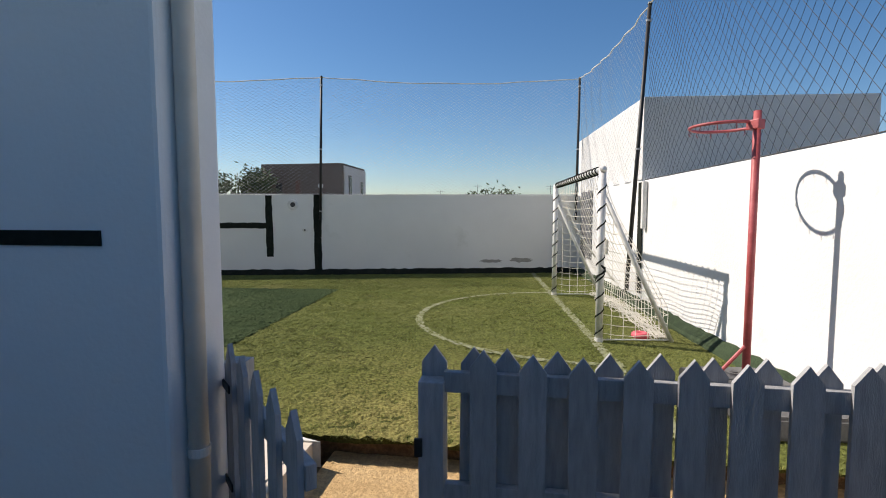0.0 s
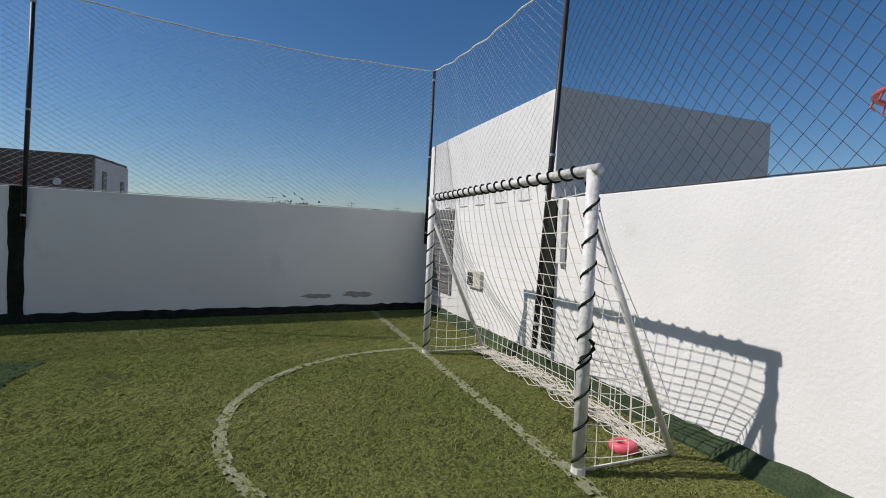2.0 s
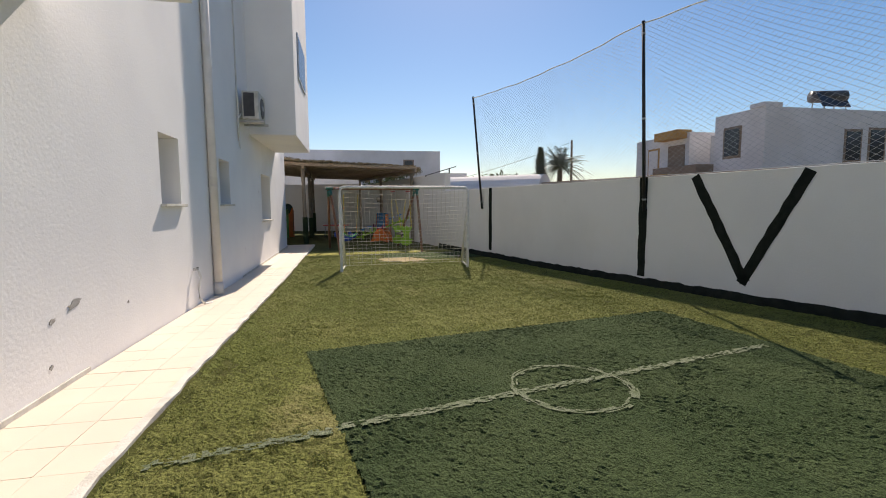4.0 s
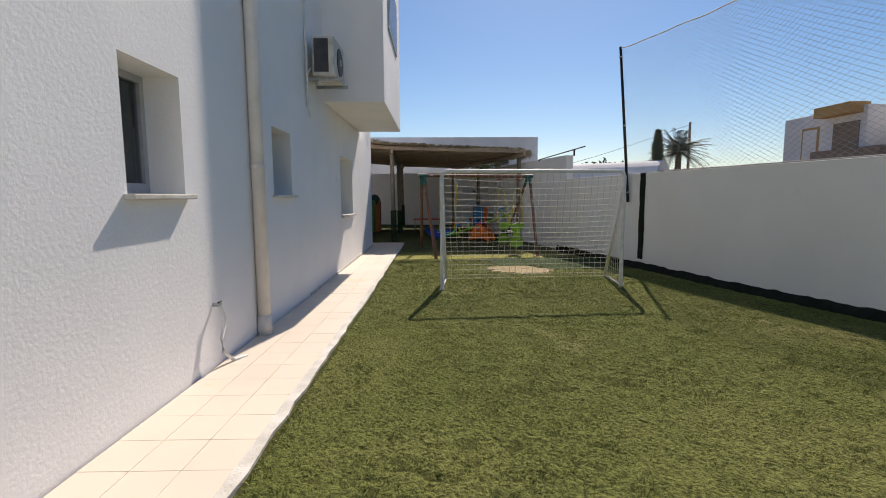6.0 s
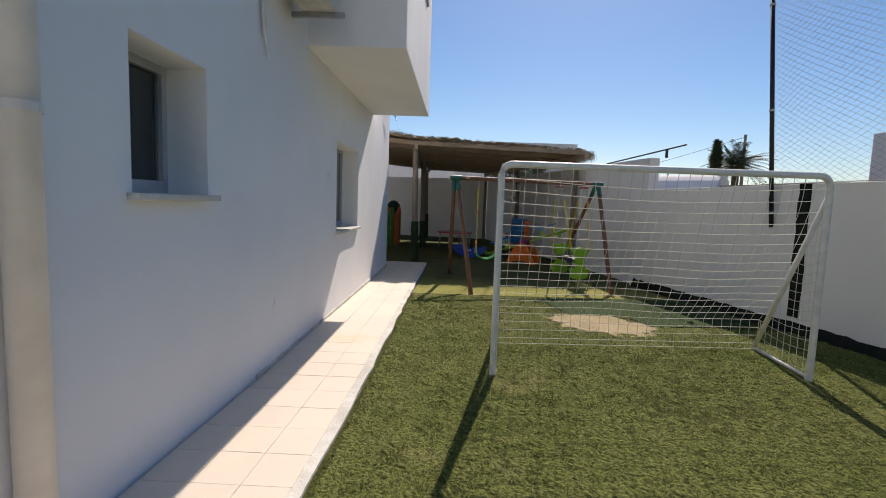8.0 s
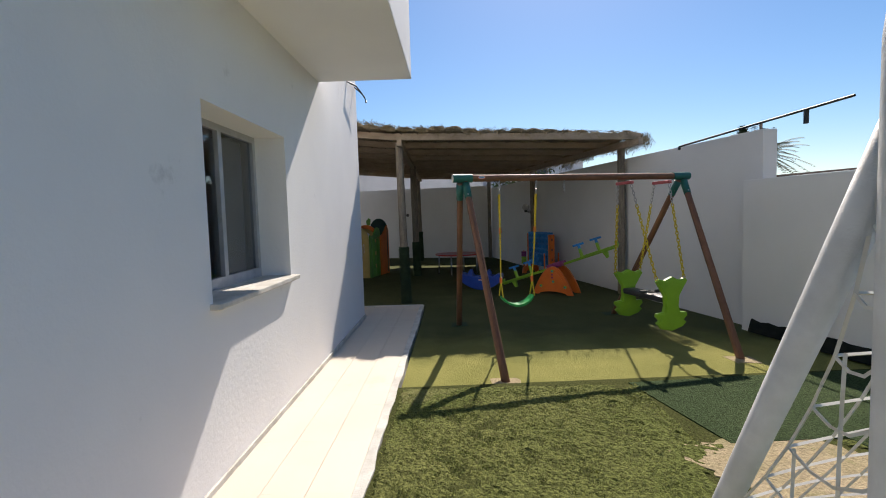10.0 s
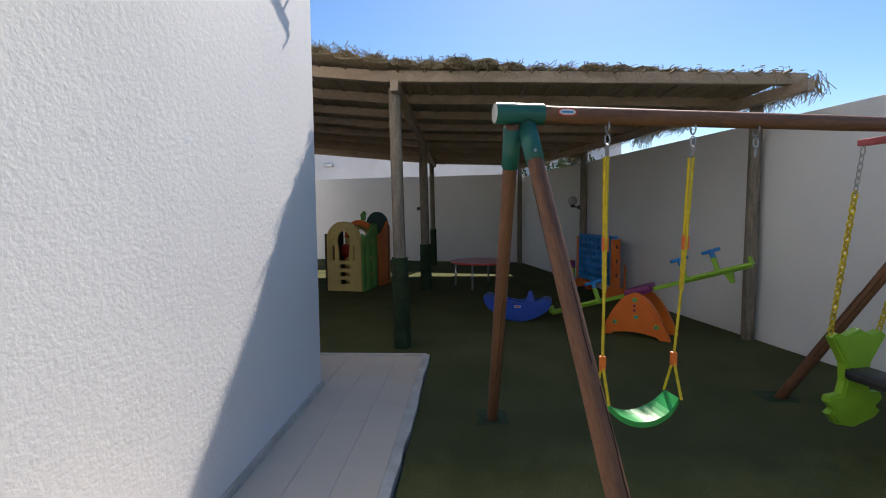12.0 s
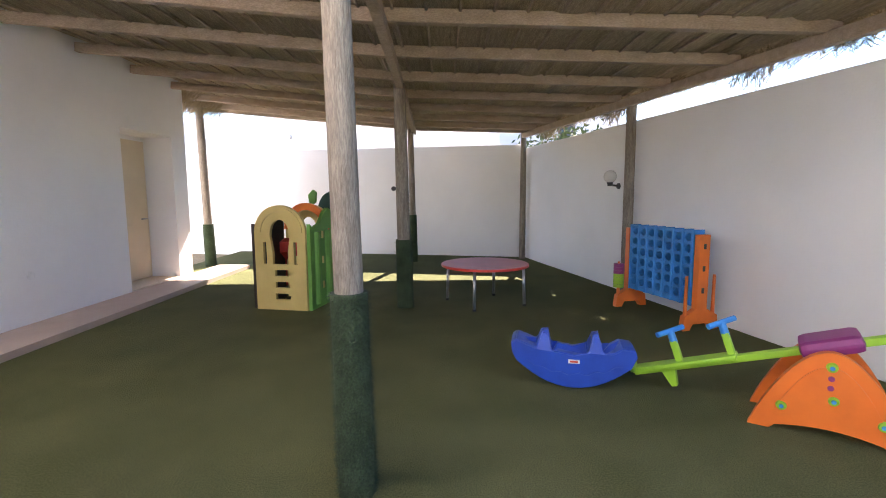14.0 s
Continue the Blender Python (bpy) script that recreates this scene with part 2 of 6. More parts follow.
# ---- mesh helpers ----
def part(name, bm, material, parent=None, label="", smooth=False):
    """Links a bmesh as one mesh object, under a thing or a part."""
    me = bpy.data.meshes.new(name)
    bm.to_mesh(me)
    bm.free()
    if smooth:
        me.shade_smooth()
    for m in (material if isinstance(material, (list, tuple)) else [material]):
        me.materials.append(m)
    ob = new(name, me)
    if parent is not None:
        ob.parent = parent
    if label:
        ob["label"] = label
    return ob


def raw(name, verts, faces, material, parent=None, smooth=False):
    me = bpy.data.meshes.new(name)
    me.from_pydata([tuple(map(float, v)) for v in verts], [], [tuple(map(int, f)) for f in faces])
    if smooth:
        me.shade_smooth()
    me.materials.append(material)
    ob = new(name, me)
    if parent is not None:
        ob.parent = parent
    return ob


def thing(name, label, category, at=(0, 0, 0), turn=0.0, group="", kind=""):
    ob = new(name)
    ob.empty_display_size = 0.1
    ob.matrix_basis = pose(*at, 0, 0, turn)
    return tagged(ob, label, category, group, kind)


def box(lo, hi, bevel=0.0, bm=None, m=None):
    bm = bm or bmesh.new()
    c = [(a + b) / 2 for a, b in zip(lo, hi)]
    s = [abs(b - a) for a, b in zip(lo, hi)]
    made = bmesh.ops.create_cube(bm, size=1.0, matrix=(m or Matrix()) @ Matrix.LocRotScale(c, None, s))
    if bevel:
        edges = list({e for v in made["verts"] for e in v.link_edges})
        bmesh.ops.bevel(bm, geom=edges, offset=bevel, segments=2, affect="EDGES", profile=0.6)
    return bm


def rod(a, b, r0, r1=None, sides=12, bm=None):
    bm = bm or bmesh.new()
    a, b = Vector(a), Vector(b)
    q = (b - a).to_track_quat("Z", "Y")
    bmesh.ops.create_cone(bm, cap_ends=True, segments=sides, radius1=r0, radius2=r0 if r1 is None else r1, depth=(b - a).length,
                          matrix=Matrix.LocRotScale((a + b) / 2, q, None))
    return bm


def tube_data(lines, r, sides=3):
    """Vertices and faces of thin tubes along polylines."""
    vs, fs = [], []
    base = 0
    ang = np.arange(sides) * 2 * np.pi / sides
    for line in lines:
        p = np.asarray(line, float)
        d = np.gradient(p, axis=0)
        d /= np.maximum(np.linalg.norm(d, axis=1, keepdims=True), 1e-9)
        ref = np.where(np.abs(d[:, 2:3]) > 0.9, [[1.0, 0, 0]], [[0, 0, 1.0]])
        u = np.cross(d, ref)
        u /= np.maximum(np.linalg.norm(u, axis=1, keepdims=True), 1e-9)
        w = np.cross(d, u)
        ring = p[:, None] + r * (np.cos(ang)[None, :, None] * u[:, None] + np.sin(ang)[None, :, None] * w[:, None])
        vs.append(ring.reshape(-1, 3))
        k = len(p)
        for i in range(k - 1):
            for j in range(sides):
                j2 = (j + 1) % sides
                fs.append((base + i * sides + j, base + i * sides + j2, base + (i + 1) * sides + j2, base + (i + 1) * sides + j))
        base += k * sides
    return np.concatenate(vs), fs


def tubes(name, lines, r, material, parent=None, sides=3, label=""):
    v, f = tube_data(lines, r, sides)
    ob = raw(name, v, f, material, parent, smooth=sides > 4)
    if label:
        ob["label"] = label
    return ob


def prism(outline, depth, m=None, bevel=0.0, holes=()):
    """A flat shape in x, z, with holes cut through, given thickness along y."""
    bm = bmesh.new()
    edges = []
    for loop in (outline, *holes):
        vs = [bm.verts.new((x, 0, z)) for x, z in loop]
        edges += [bm.edges.new((vs[i], vs[(i + 1) % len(vs)])) for i in range(len(vs))]
    bmesh.ops.triangle_fill(bm, use_beauty=True, edges=edges)
    got = bmesh.ops.extrude_face_region(bm, geom=bm.faces[:])
    bmesh.ops.translate(bm, vec=(0, depth, 0), verts=[v for v in got["geom"] if isinstance(v, bmesh.types.BMVert)])
    bmesh.ops.translate(bm, vec=(0, -depth / 2, 0), verts=bm.verts[:])
    bmesh.ops.recalc_face_normals(bm, faces=bm.faces[:])
    if m is not None:
        bm.transform(m)
    return bm


def arc(cx, cz, r, a0, a1, n, rz=None):
    return [(cx + r * math.cos(radians(a0 + (a1 - a0) * i / n)), cz + (rz or r) * math.sin(radians(a0 + (a1 - a0) * i / n))) for i in range(n + 1)]


def ground_z(x):
    """The turf falls a little towards the swings."""
    return -0.1 * min(1.0, max(0.0, (-6.5 - x) / 6.0))


def wall_y(x):
    """The inner face of the long boundary wall."""
    return 8.1 + 0.222 * (x + 15.0)


def east_x(y):
    """The inner face of the wall behind the padded goal."""
    return 2.58 - 0.088 * (y - 7.77)


def nw_y(x):
    """The inner face of the higher boundary wall beside the pergola."""
    return 6.32 + 0.2144 * (x + 24.4)


def walk_z(x):
    """The tiled walk sinks level with the play area at its end."""
    return ground_z(x) - 0.028 * min(1.0, max(0.0, (-14.0 - x) / 5.0))


PLAY_Z = -0.137
NW_TURN = math.degrees(math.atan(0.2144))
WALL_TURN = math.degrees(math.atan(0.222))
EAST_TURN = math.degrees(math.atan(0.088))
WALL_TOP = 1.83


def on_wall(x, z, off=0.0):
    """A place on the long wall's inner face, off metres in front of it."""
    c, s = math.cos(radians(WALL_TURN)), math.sin(radians(WALL_TURN))
    return Vector((x + s * off, wall_y(x) - c * off, z))


def structure(ob, label, category):
    return tagged(ob, label, category, kind="structure")


# ---- ground ----
bm = bmesh.new()
bmesh.ops.create_grid(bm, x_segments=40, y_segments=40, size=1500, matrix=Matrix.Translation((0, 0, -0.24)))
structure(part("ground", bm, M_EARTH), "dry sandy earth reaching to the horizon", "ground")


def slab(name, outline, z_top, depth, material, zf=None):
    """A slab from a plan outline; its top follows zf where given."""
    bm = bmesh.new()
    vs = [bm.verts.new((x, y, 0)) for x, y in outline]
    f = bm.faces.new(vs)
    if f.normal.z < 0:
        f.normal_flip()
    for cut in ([-6.5, -9.5, -12.5, -14.0, -16.5, -19.0] if zf else []):
        bmesh.ops.bisect_plane(bm, geom=bm.verts[:] + bm.edges[:] + bm.faces[:], plane_co=(cut, 0, 0), plane_no=(1, 0, 0))
    got = bmesh.ops.extrude_face_region(bm, geom=bm.faces[:])
    low = [v for v in got["geom"] if isinstance(v, bmesh.types.BMVert)]
    lows = set(low)
    for v in bm.verts:
        top = z_top + (zf(v.co.x) if zf else 0)
        v.co.z = top - depth if v in lows else top
    bmesh.ops.recalc_face_normals(bm, faces=bm.faces[:])
    return part(name, bm, material)


def rough_edge(a, b, n, amp, seed):
    rnd = random.Random(seed)
    return [(a[0] + (b[0] - a[0]) * i / n + rnd.uniform(-amp, amp), a[1] + (b[1] - a[1]) * i / n + rnd.uniform(-amp, amp)) for i in range(1, n)]


turf_outline = [(-16.66, 2.93), *rough_edge((-16.66, 2.93), (-0.6, 2.93), 60, 0.012, 3), (-0.6, 2.96), (-0.5, 3.02),
                *rough_edge((-0.5, 3.02), (3.0, 3.04), 24, 0.03, 4), (3.05, 3.04), (2.27, 11.93), (-16.9, 7.7)]
structure(slab("turf", turf_outline, 0.0, 0.045, M_PIT_SHADE, ground_z), "worn olive green artificial turf of the football pitch", "turf")
structure(slab("turf_bed", [(-0.55, 3.075), *rough_edge((-0.55, 3.075), (2.98, 3.095), 40, 0.012, 9), (3.0, 3.1), (3.0, 3.4), (-0.55, 3.4)], -0.046, 0.2, M_BED), "dark packed sand under the cut edge of the turf", "earth")
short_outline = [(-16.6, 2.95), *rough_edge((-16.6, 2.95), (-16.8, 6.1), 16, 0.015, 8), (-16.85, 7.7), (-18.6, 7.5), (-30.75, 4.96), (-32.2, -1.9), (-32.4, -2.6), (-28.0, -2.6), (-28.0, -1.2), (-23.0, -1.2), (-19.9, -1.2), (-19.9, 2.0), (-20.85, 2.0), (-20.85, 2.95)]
structure(slab("play_area_turf", short_outline, PLAY_Z, 0.13, M_TURF_SHORT), "short green turf of the play area, painted paler where sunlit", "turf")
structure(slab("entrance_sand", [(-2.5, -3.9), (3.4, -3.9), (3.1, 3.2), (-0.4, 3.2), (-0.4, 1.75), (-2.5, 1.75)], -0.145, 0.1, M_SAND), "bare orange sand at the entrance gate", "sand")
structure(slab("turf_patch", [(-7.56, 8.15), (-6.68, 3.79), (-2.21, 4.71), (-2.47, 8.55)], 0.006, 0.03, M_TURF_DARK, lambda x: ground_z(x)), "darker blue-green turf panel in the pitch", "turf")
structure(slab("turf_strip_by_wall", [(-16.64, 5.05), (-15.45, 5.3), (-15.5, 6.1), (-14.92, 6.25), (-15.0, 6.9), (-15.2, 7.5), (-15.4, 7.9), (-16.85, 7.6), (-16.75, 6.2)], -0.091, 0.03, M_TURF_DARK), "dark green turf offcut beside the wall", "turf")
srnd = random.Random(77)
sand_pts = []
for k in range(96):
    a = k * math.pi / 48
    rr = 0.74 + 0.15 * math.sin(2 * a + 0.6) + 0.09 * math.sin(5 * a) + 0.05 * math.sin(11 * a + 1) + srnd.uniform(-0.035, 0.035)
    sand_pts.append((-15.0 + rr * 0.68 * math.cos(a), 5.62 + rr * 0.95 * math.sin(a)))
structure(slab("worn_sand_patch", sand_pts, -0.094, 0.03, M_SANDPALE), "sand showing where the turf is torn away", "sand")


def in_panel(x, y):
    """Whether a place lies on the darker turf panel."""
    return (-7.56 + (8.15 - y) * 0.202 < x) & (x < -2.21 - (y - 4.71) * 0.068) & (y < 8.15 + (x + 7.56) * 0.078) & (y > 3.79 + (x + 6.68) * 0.206)


def band(name, pts, width, z, material, label, category="line", worn=0.12):
    """A painted band on the turf along a polyline."""
    rnd = random.Random(len(pts) + int(width * 1000))
    p = []
    for (xa, ya), (xb, yb) in zip(pts, pts[1:]):
        n = max(1, int(math.hypot(xb - xa, yb - ya) / 0.035))
        p += [Vector((xa + (xb - xa) * k / n, ya + (yb - ya) * k / n, 0)) for k in range(n)]
    p.append(Vector((*pts[-1], 0)))
    verts, faces = [], []
    across = 6
    for i, q in enumerate(p):
        d = (p[min(i + 1, len(p) - 1)] - p[max(i - 1, 0)]).normalized()
        s = Vector((-d.y, d.x, 0)) * width * 0.62
        for k in range(across + 1):
            e = q + s * (2 * k / across - 1) + d * rnd.uniform(-0.01, 0.01) + s * rnd.uniform(-0.1, 0.1)
            verts.append((e.x, e.y, z + ground_z(e.x) - (0.010 if z > 0.02 and not in_panel(e.x, e.y) else 0.0) + rnd.uniform(-0.002, 0.003)))
    for i in range(len(p) - 1):
        patch = 0.5 + 0.5 * math.sin(i * 0.11 + width * 90) * math.sin(i * 0.043 + 1.3)
        for k in range(across):
            edge = abs((k + 0.5) / across * 2 - 1)
            if rnd.random() < worn * (0.55 + 0.45 * patch) + 0.42 * edge ** 2:
                continue
            a = i * (across + 1) + k
            faces.append((a, a + 1, a + across + 2, a + across + 1))
    return structure(raw(name, verts, faces, material), label, category)


def lerp2(a, b, n=12):
    return [(a[0] + (b[0] - a[0]) * i / n, a[1] + (b[1] - a[1]) * i / n) for i in range(n + 1)]


band("goal_line", lerp2((1.80, 3.0), (1.12, 11.65)), 0.085, 0.013, M_LINE, "white chalky goal line across the turf")
band("goal_area_arc", [(1.52 + 2.07 * math.cos(radians(a)), 6.74 + 2.04 * math.sin(radians(a))) for a in range(92, 278, 4)], 0.075, 0.013, M_LINE, "white chalky half circle round the goal mouth")
band("halfway_line", lerp2((-4.78, 3.1), (-5.92, 8.15)), 0.075, 0.021, M_LINE_DIM, "faded white halfway line", worn=0.28)
band("centre_circle", [(-5.34 + 0.46 * math.cos(radians(a)), 5.84 + 0.44 * math.sin(radians(a))) for a in range(0, 364, 8)], 0.06, 0.023, M_LINE_DIM, "small faded white centre circle", worn=0.38)

# ---- boundary walls ----
def wall_piece(name, a, b, z0, z1, thick, material, label, side=1):
    """A wall whose inner face runs from a to b; its thickness lies on the far side."""
    a, b = Vector((*a, 0)), Vector((*b, 0))
    length = (b - a).length
    turn = math.degrees(math.atan2(b.y - a.y, b.x - a.x))
    bm = box((0, 0, z0), (length, thick * side, z1), 0.012)
    bmesh.ops.subdivide_edges(bm, edges=[e for e in bm.edges if e.calc_length() > 3], cuts=5)
    ob = part(name, bm, material)
    ob.matrix_basis = pose(a.x, a.y, 0, 0, 0, turn)
    return structure(ob, label, "wall")


wall_piece("wall_north", (-18.67, wall_y(-18.67)), (2.27, wall_y(2.27)), -0.3, WALL_TOP, 0.2, M_BOUND, "white plastered boundary wall with painted black letters")
wall_piece("wall_north_west", (-30.6, nw_y(-30.6)), (-18.69, nw_y(-18.69)), -0.3, 2.49, 0.22, M_BOUND, "higher white plastered boundary wall beside the pergola")
wall_piece("wall_west", (-32.6, -5.0), (-30.6, nw_y(-30.6)), -0.3, 2.58, 0.2, M_BOUND, "white plastered wall closing the play area")
wall_piece("wall_east", (east_x(-4.0), -4.0), (east_x(7.77), 7.77), -0.3, 1.88, 0.2, M_PLASTER, "bright white plastered wall in full sun", side=-1)
wall_piece("wall_south", (-2.5, -4.0), (3.9, -4.0), -0.3, 2.2, 0.2, M_PLASTER, "plain white wall behind the entrance", side=-1)


def tall_block():
    """The neighbour's higher white wall, its corner at the black pole."""
    ob = thing("neighbour_block", "high white rendered block rising behind the wall", "building", (east_x(7.77), 7.77, 0), EAST_TURN)
    bm = box((0, 0, -0.3), (3.3, 4.4, 3.11), 0.015)
    part("wall", bm, M_PLASTER, ob)
    # a rusty ventilation door and a meter box on its face
    d = part("door", box((-0.02, 2.95, 0.42), (0.01, 4.0, 1.88), 0.006), M_GRILLE, ob, "grey metal louvred door")
    for i in range(12):
        part("slat", box((-0.035, 3.02, 0.5 + i * 0.112), (-0.02, 3.92, 0.56 + i * 0.112)), M_GRILLE, d)
    b = part("meter_box", box((-0.05, 1.72, 0.67), (0.01, 2.2, 0.92), 0.008), M_KERB, ob, "small grey meter box")
    part("grille", box((-0.06, 1.98, 0.70), (-0.05, 2.17, 0.89), 0.004), M_RUBBER, b)
    return ob


tall_block()


def wall_paint():
    """Black strokes painted on the long wall; each sign is one thing."""
    def stroke(a, b, w, parent, name="stroke"):
        a, b = Vector((a[0], 0, a[1])), Vector((b[0], 0, b[1]))
        d = (b - a).normalized()
        s = Vector((d.z, 0, -d.x)) * w / 2
        rnd = random.Random(int(abs(a.x * 100)) + int(b.z * 10))
        n = 14
        left, right = [], []
        for i in range(n + 1):
            q = a.lerp(b, i / n)
            left.append(q + s * (1 + rnd.uniform(-0.12, 0.12)))
            right.append(q - s * (1 + rnd.uniform(-0.12, 0.12)))
        verts = []
        for q in left + right:
            verts.append(on_wall(q.x, q.z, 0.005))
        faces = [(i, i + 1, n + 2 + i, n + 1 + i) for i in range(n)]
        raw(name, verts, faces, M_BLACK, parent)

    letter_v = thing("painted_letter", "large black painted letter V on the white wall", "letter")
    stroke((-8.69, 1.8), (-7.84, 0.26), 0.15, letter_v)
    stroke((-7.09, 1.79), (-7.90, 0.24), 0.15, letter_v)
    letter_h = thing("painted_letter", "large black painted letter H on the white wall", "letter")
    stroke((-6.05, 1.81), (-6.03, 0.42), 0.15, letter_h)
    stroke((-4.80, 1.81), (-4.79, 0.42), 0.15, letter_h)
    stroke((-6.0, 1.13), (-4.85, 1.13), 0.13, letter_h)
    for x in (-15.0, -9.68, -3.74):
        bar = thing("painted_bar", "vertical black painted bar on the white wall", "painted bar", group="bars on the wall")
        stroke((x, 1.83), (x, 0.10), 0.17, bar)


wall_paint()

# dark turf turned up against the foot of the walls; the north black also paints shade
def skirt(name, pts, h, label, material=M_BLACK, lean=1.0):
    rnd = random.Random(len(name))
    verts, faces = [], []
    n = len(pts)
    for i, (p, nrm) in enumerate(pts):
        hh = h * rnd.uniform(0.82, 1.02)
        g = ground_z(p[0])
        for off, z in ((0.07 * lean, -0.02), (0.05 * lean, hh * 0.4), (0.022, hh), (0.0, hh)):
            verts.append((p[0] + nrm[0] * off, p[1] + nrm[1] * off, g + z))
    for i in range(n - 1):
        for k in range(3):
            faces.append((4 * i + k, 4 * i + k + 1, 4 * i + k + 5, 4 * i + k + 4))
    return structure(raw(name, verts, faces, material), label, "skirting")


nx, ny = math.sin(radians(WALL_TURN)), -math.cos(radians(WALL_TURN))
skirt("baseboard_north", [((x, wall_y(x)), (nx, ny)) for x in np.arange(-18.5, 2.2, 0.12)], 0.14, "black-edged turf turned up at the wall foot, darkened for shade")
skirt("baseboard_east", [((east_x(y), y), (-1, -0.088)) for y in np.arange(3.0, 11.8, 0.12)], 0.15, "dark green turf turned up at the wall foot", M_WRAP, 1.8)


def damp_stain(x, z, w, h, seed):
    rnd = random.Random(seed)
    n = 22
    ring = [(x + w * math.cos(2 * math.pi * i / n) * rnd.uniform(0.75, 1.1), z + h * math.sin(2 * math.pi * i / n) * rnd.uniform(0.6, 1.1)) for i in range(n)]
    verts = [on_wall(x, z, 0.006)] + [on_wall(a, b, 0.006) for a, b in ring]
    faces = [(0, 1 + i, 1 + (i + 1) % n) for i in range(n)]
    ob = raw("wall_stain", verts, faces, M_DAMP)
    return tagged(ob, "grey patch where the plaster has flaked off", "stain", "stains on the wall")


damp_stain(0.15, 0.29, 0.28, 0.05, 1)
damp_stain(0.84, 0.31, 0.29, 0.06, 2)


def wall_vent(x, z, r):
    ob = thing("wall_vent", "round white vent cap on the wall", "vent", on_wall(x, z, 0.0), WALL_TURN)
    bm = rod((0, 0.02, 0), (0, -0.07, 0), r, r * 0.85, 20)
    part("ring", bm, M_WHITE, ob)
    part("hole", rod((0.02, -0.06, 0), (0.02, -0.078, 0), r * 0.45, r * 0.45, 14), M_RUBBER, ob, "dark vent opening")


wall_vent(-4.28, 1.60, 0.12)
wall_vent(-4.03, 1.03, 0.045)

# ---- the school building ----
BY = 2.04
WINDOWS = [(-9.03, -8.34, 1.42, 2.27), (-11.77, -11.04, 1.42, 2.21), (-16.49, -15.10, 1.0, 2.2)]


def north_facade():
    """The facade as one mesh with real window openings."""
    bm = bmesh.new()
    edges = sorted([-19.87, -2.5] + [e for w in WINDOWS for e in w[:2]])
    for a, b in zip(edges, edges[1:]):
        hole = [w for w in WINDOWS if abs(w[0] - a) < 1e-6]
        if hole:
            box((a, BY - 0.3, -0.3), (b, BY, hole[0][2]), bm=bm)
            box((a, BY - 0.3, hole[0][3]), (b, BY, 9.6), bm=bm)
        else:
            box((a, BY - 0.3, -0.3), (b, BY, 9.6), bm=bm)
    bmesh.ops.remove_doubles(bm, verts=bm.verts[:], dist=1e-4)
    return structure(part("wall_school_north", bm, M_BUILD), "rough white stucco facade of the school", "wall")


north_facade()
structure(part("wall_school_west", box((-19.87, -1.76, -0.3), (-19.57, BY - 0.3, 9.6)), M_BUILD), "white stucco end wall of the school", "wall")
structure(part("wall_school_east", box((-2.8, -6.0, -0.3), (-2.5, BY - 0.3, 9.6)), M_BUILD), "white stucco end wall of the school", "wall")
structure(part("wall_school_back", box((-19.57, -2.3, -0.3), (-2.8, -2.0, 6.6)), M_ROOM), "plain inner wall of the school", "wall")
structure(part("ceiling", box((-19.56, -1.99, 2.75), (-2.81, BY - 0.31, 2.9)), M_ROOM), "plain ceiling of the school rooms", "ceiling")
structure(part("roof", box((-19.87, -6.0, 9.605), (-2.5, BY, 9.8)), M_BUILD), "flat white roof of the school", "roof")
structure(part("gate_wall", box((-2.5, 1.84, -0.3), (-0.57, 2.21, 6.6), 0.02), M_BUILD), "white wall end beside the entrance gate", "wall")
# porch wall behind the pergola, with the door set in a deep recess
bm = bmesh.new()
box((-26.15, -6.0, -0.3), (-19.87, -1.76, 6.6), bm=bm)
box((-27.95, -6.0, -0.3), (-27.5, -1.76, 6.6), bm=bm)
box((-27.5, -6.0, -0.3), (-26.15, -2.3, 6.6), bm=bm)
box((-27.5, -2.3, 2.42), (-26.15, -1.76, 6.6), bm=bm)
structure(part("wall_porch", bm, M_BUILD), "white wall of the porch with a door recess", "wall")


def painted_bar_gate():
    ob = thing("painted_bar", "dark green bar painted on the white wall end", "painted bar", (0, 0, 0))
    part("stroke", box((-1.6, 1.831, 1.265), (-0.83, 1.8395, 1.325)), M_BLACK, ob)


painted_bar_gate()


def overhang():
    """The upper storey's projecting box with a narrow window."""
    ob = thing("bay", "white projecting upper storey bay of the school", "bay", kind="structure")
    part("wall", box((-17.72, BY - 0.02, 3.0), (-13.81, 3.07, 9.6), 0.012), M_BUILD, ob)
    w = part("window", box((-16.6, 3.065, 4.5), (-14.7, 3.10, 5.6), 0.01), M_ALU, ob, "narrow upper window")
    part("pane", box((-16.52, 3.10, 4.58), (-14.78, 3.105, 5.52)), M_WINDARK, w)


def east_bay():
    """A second projecting box over the walk, nearer the gate."""
    ob = thing("bay", "white projecting upper storey bay of the school", "bay", kind="structure")
    part("wall", box((-6.16, BY - 0.02, 2.92), (-2.52, 3.1, 9.6), 0.012), M_BUILD, ob)


overhang()
east_bay()


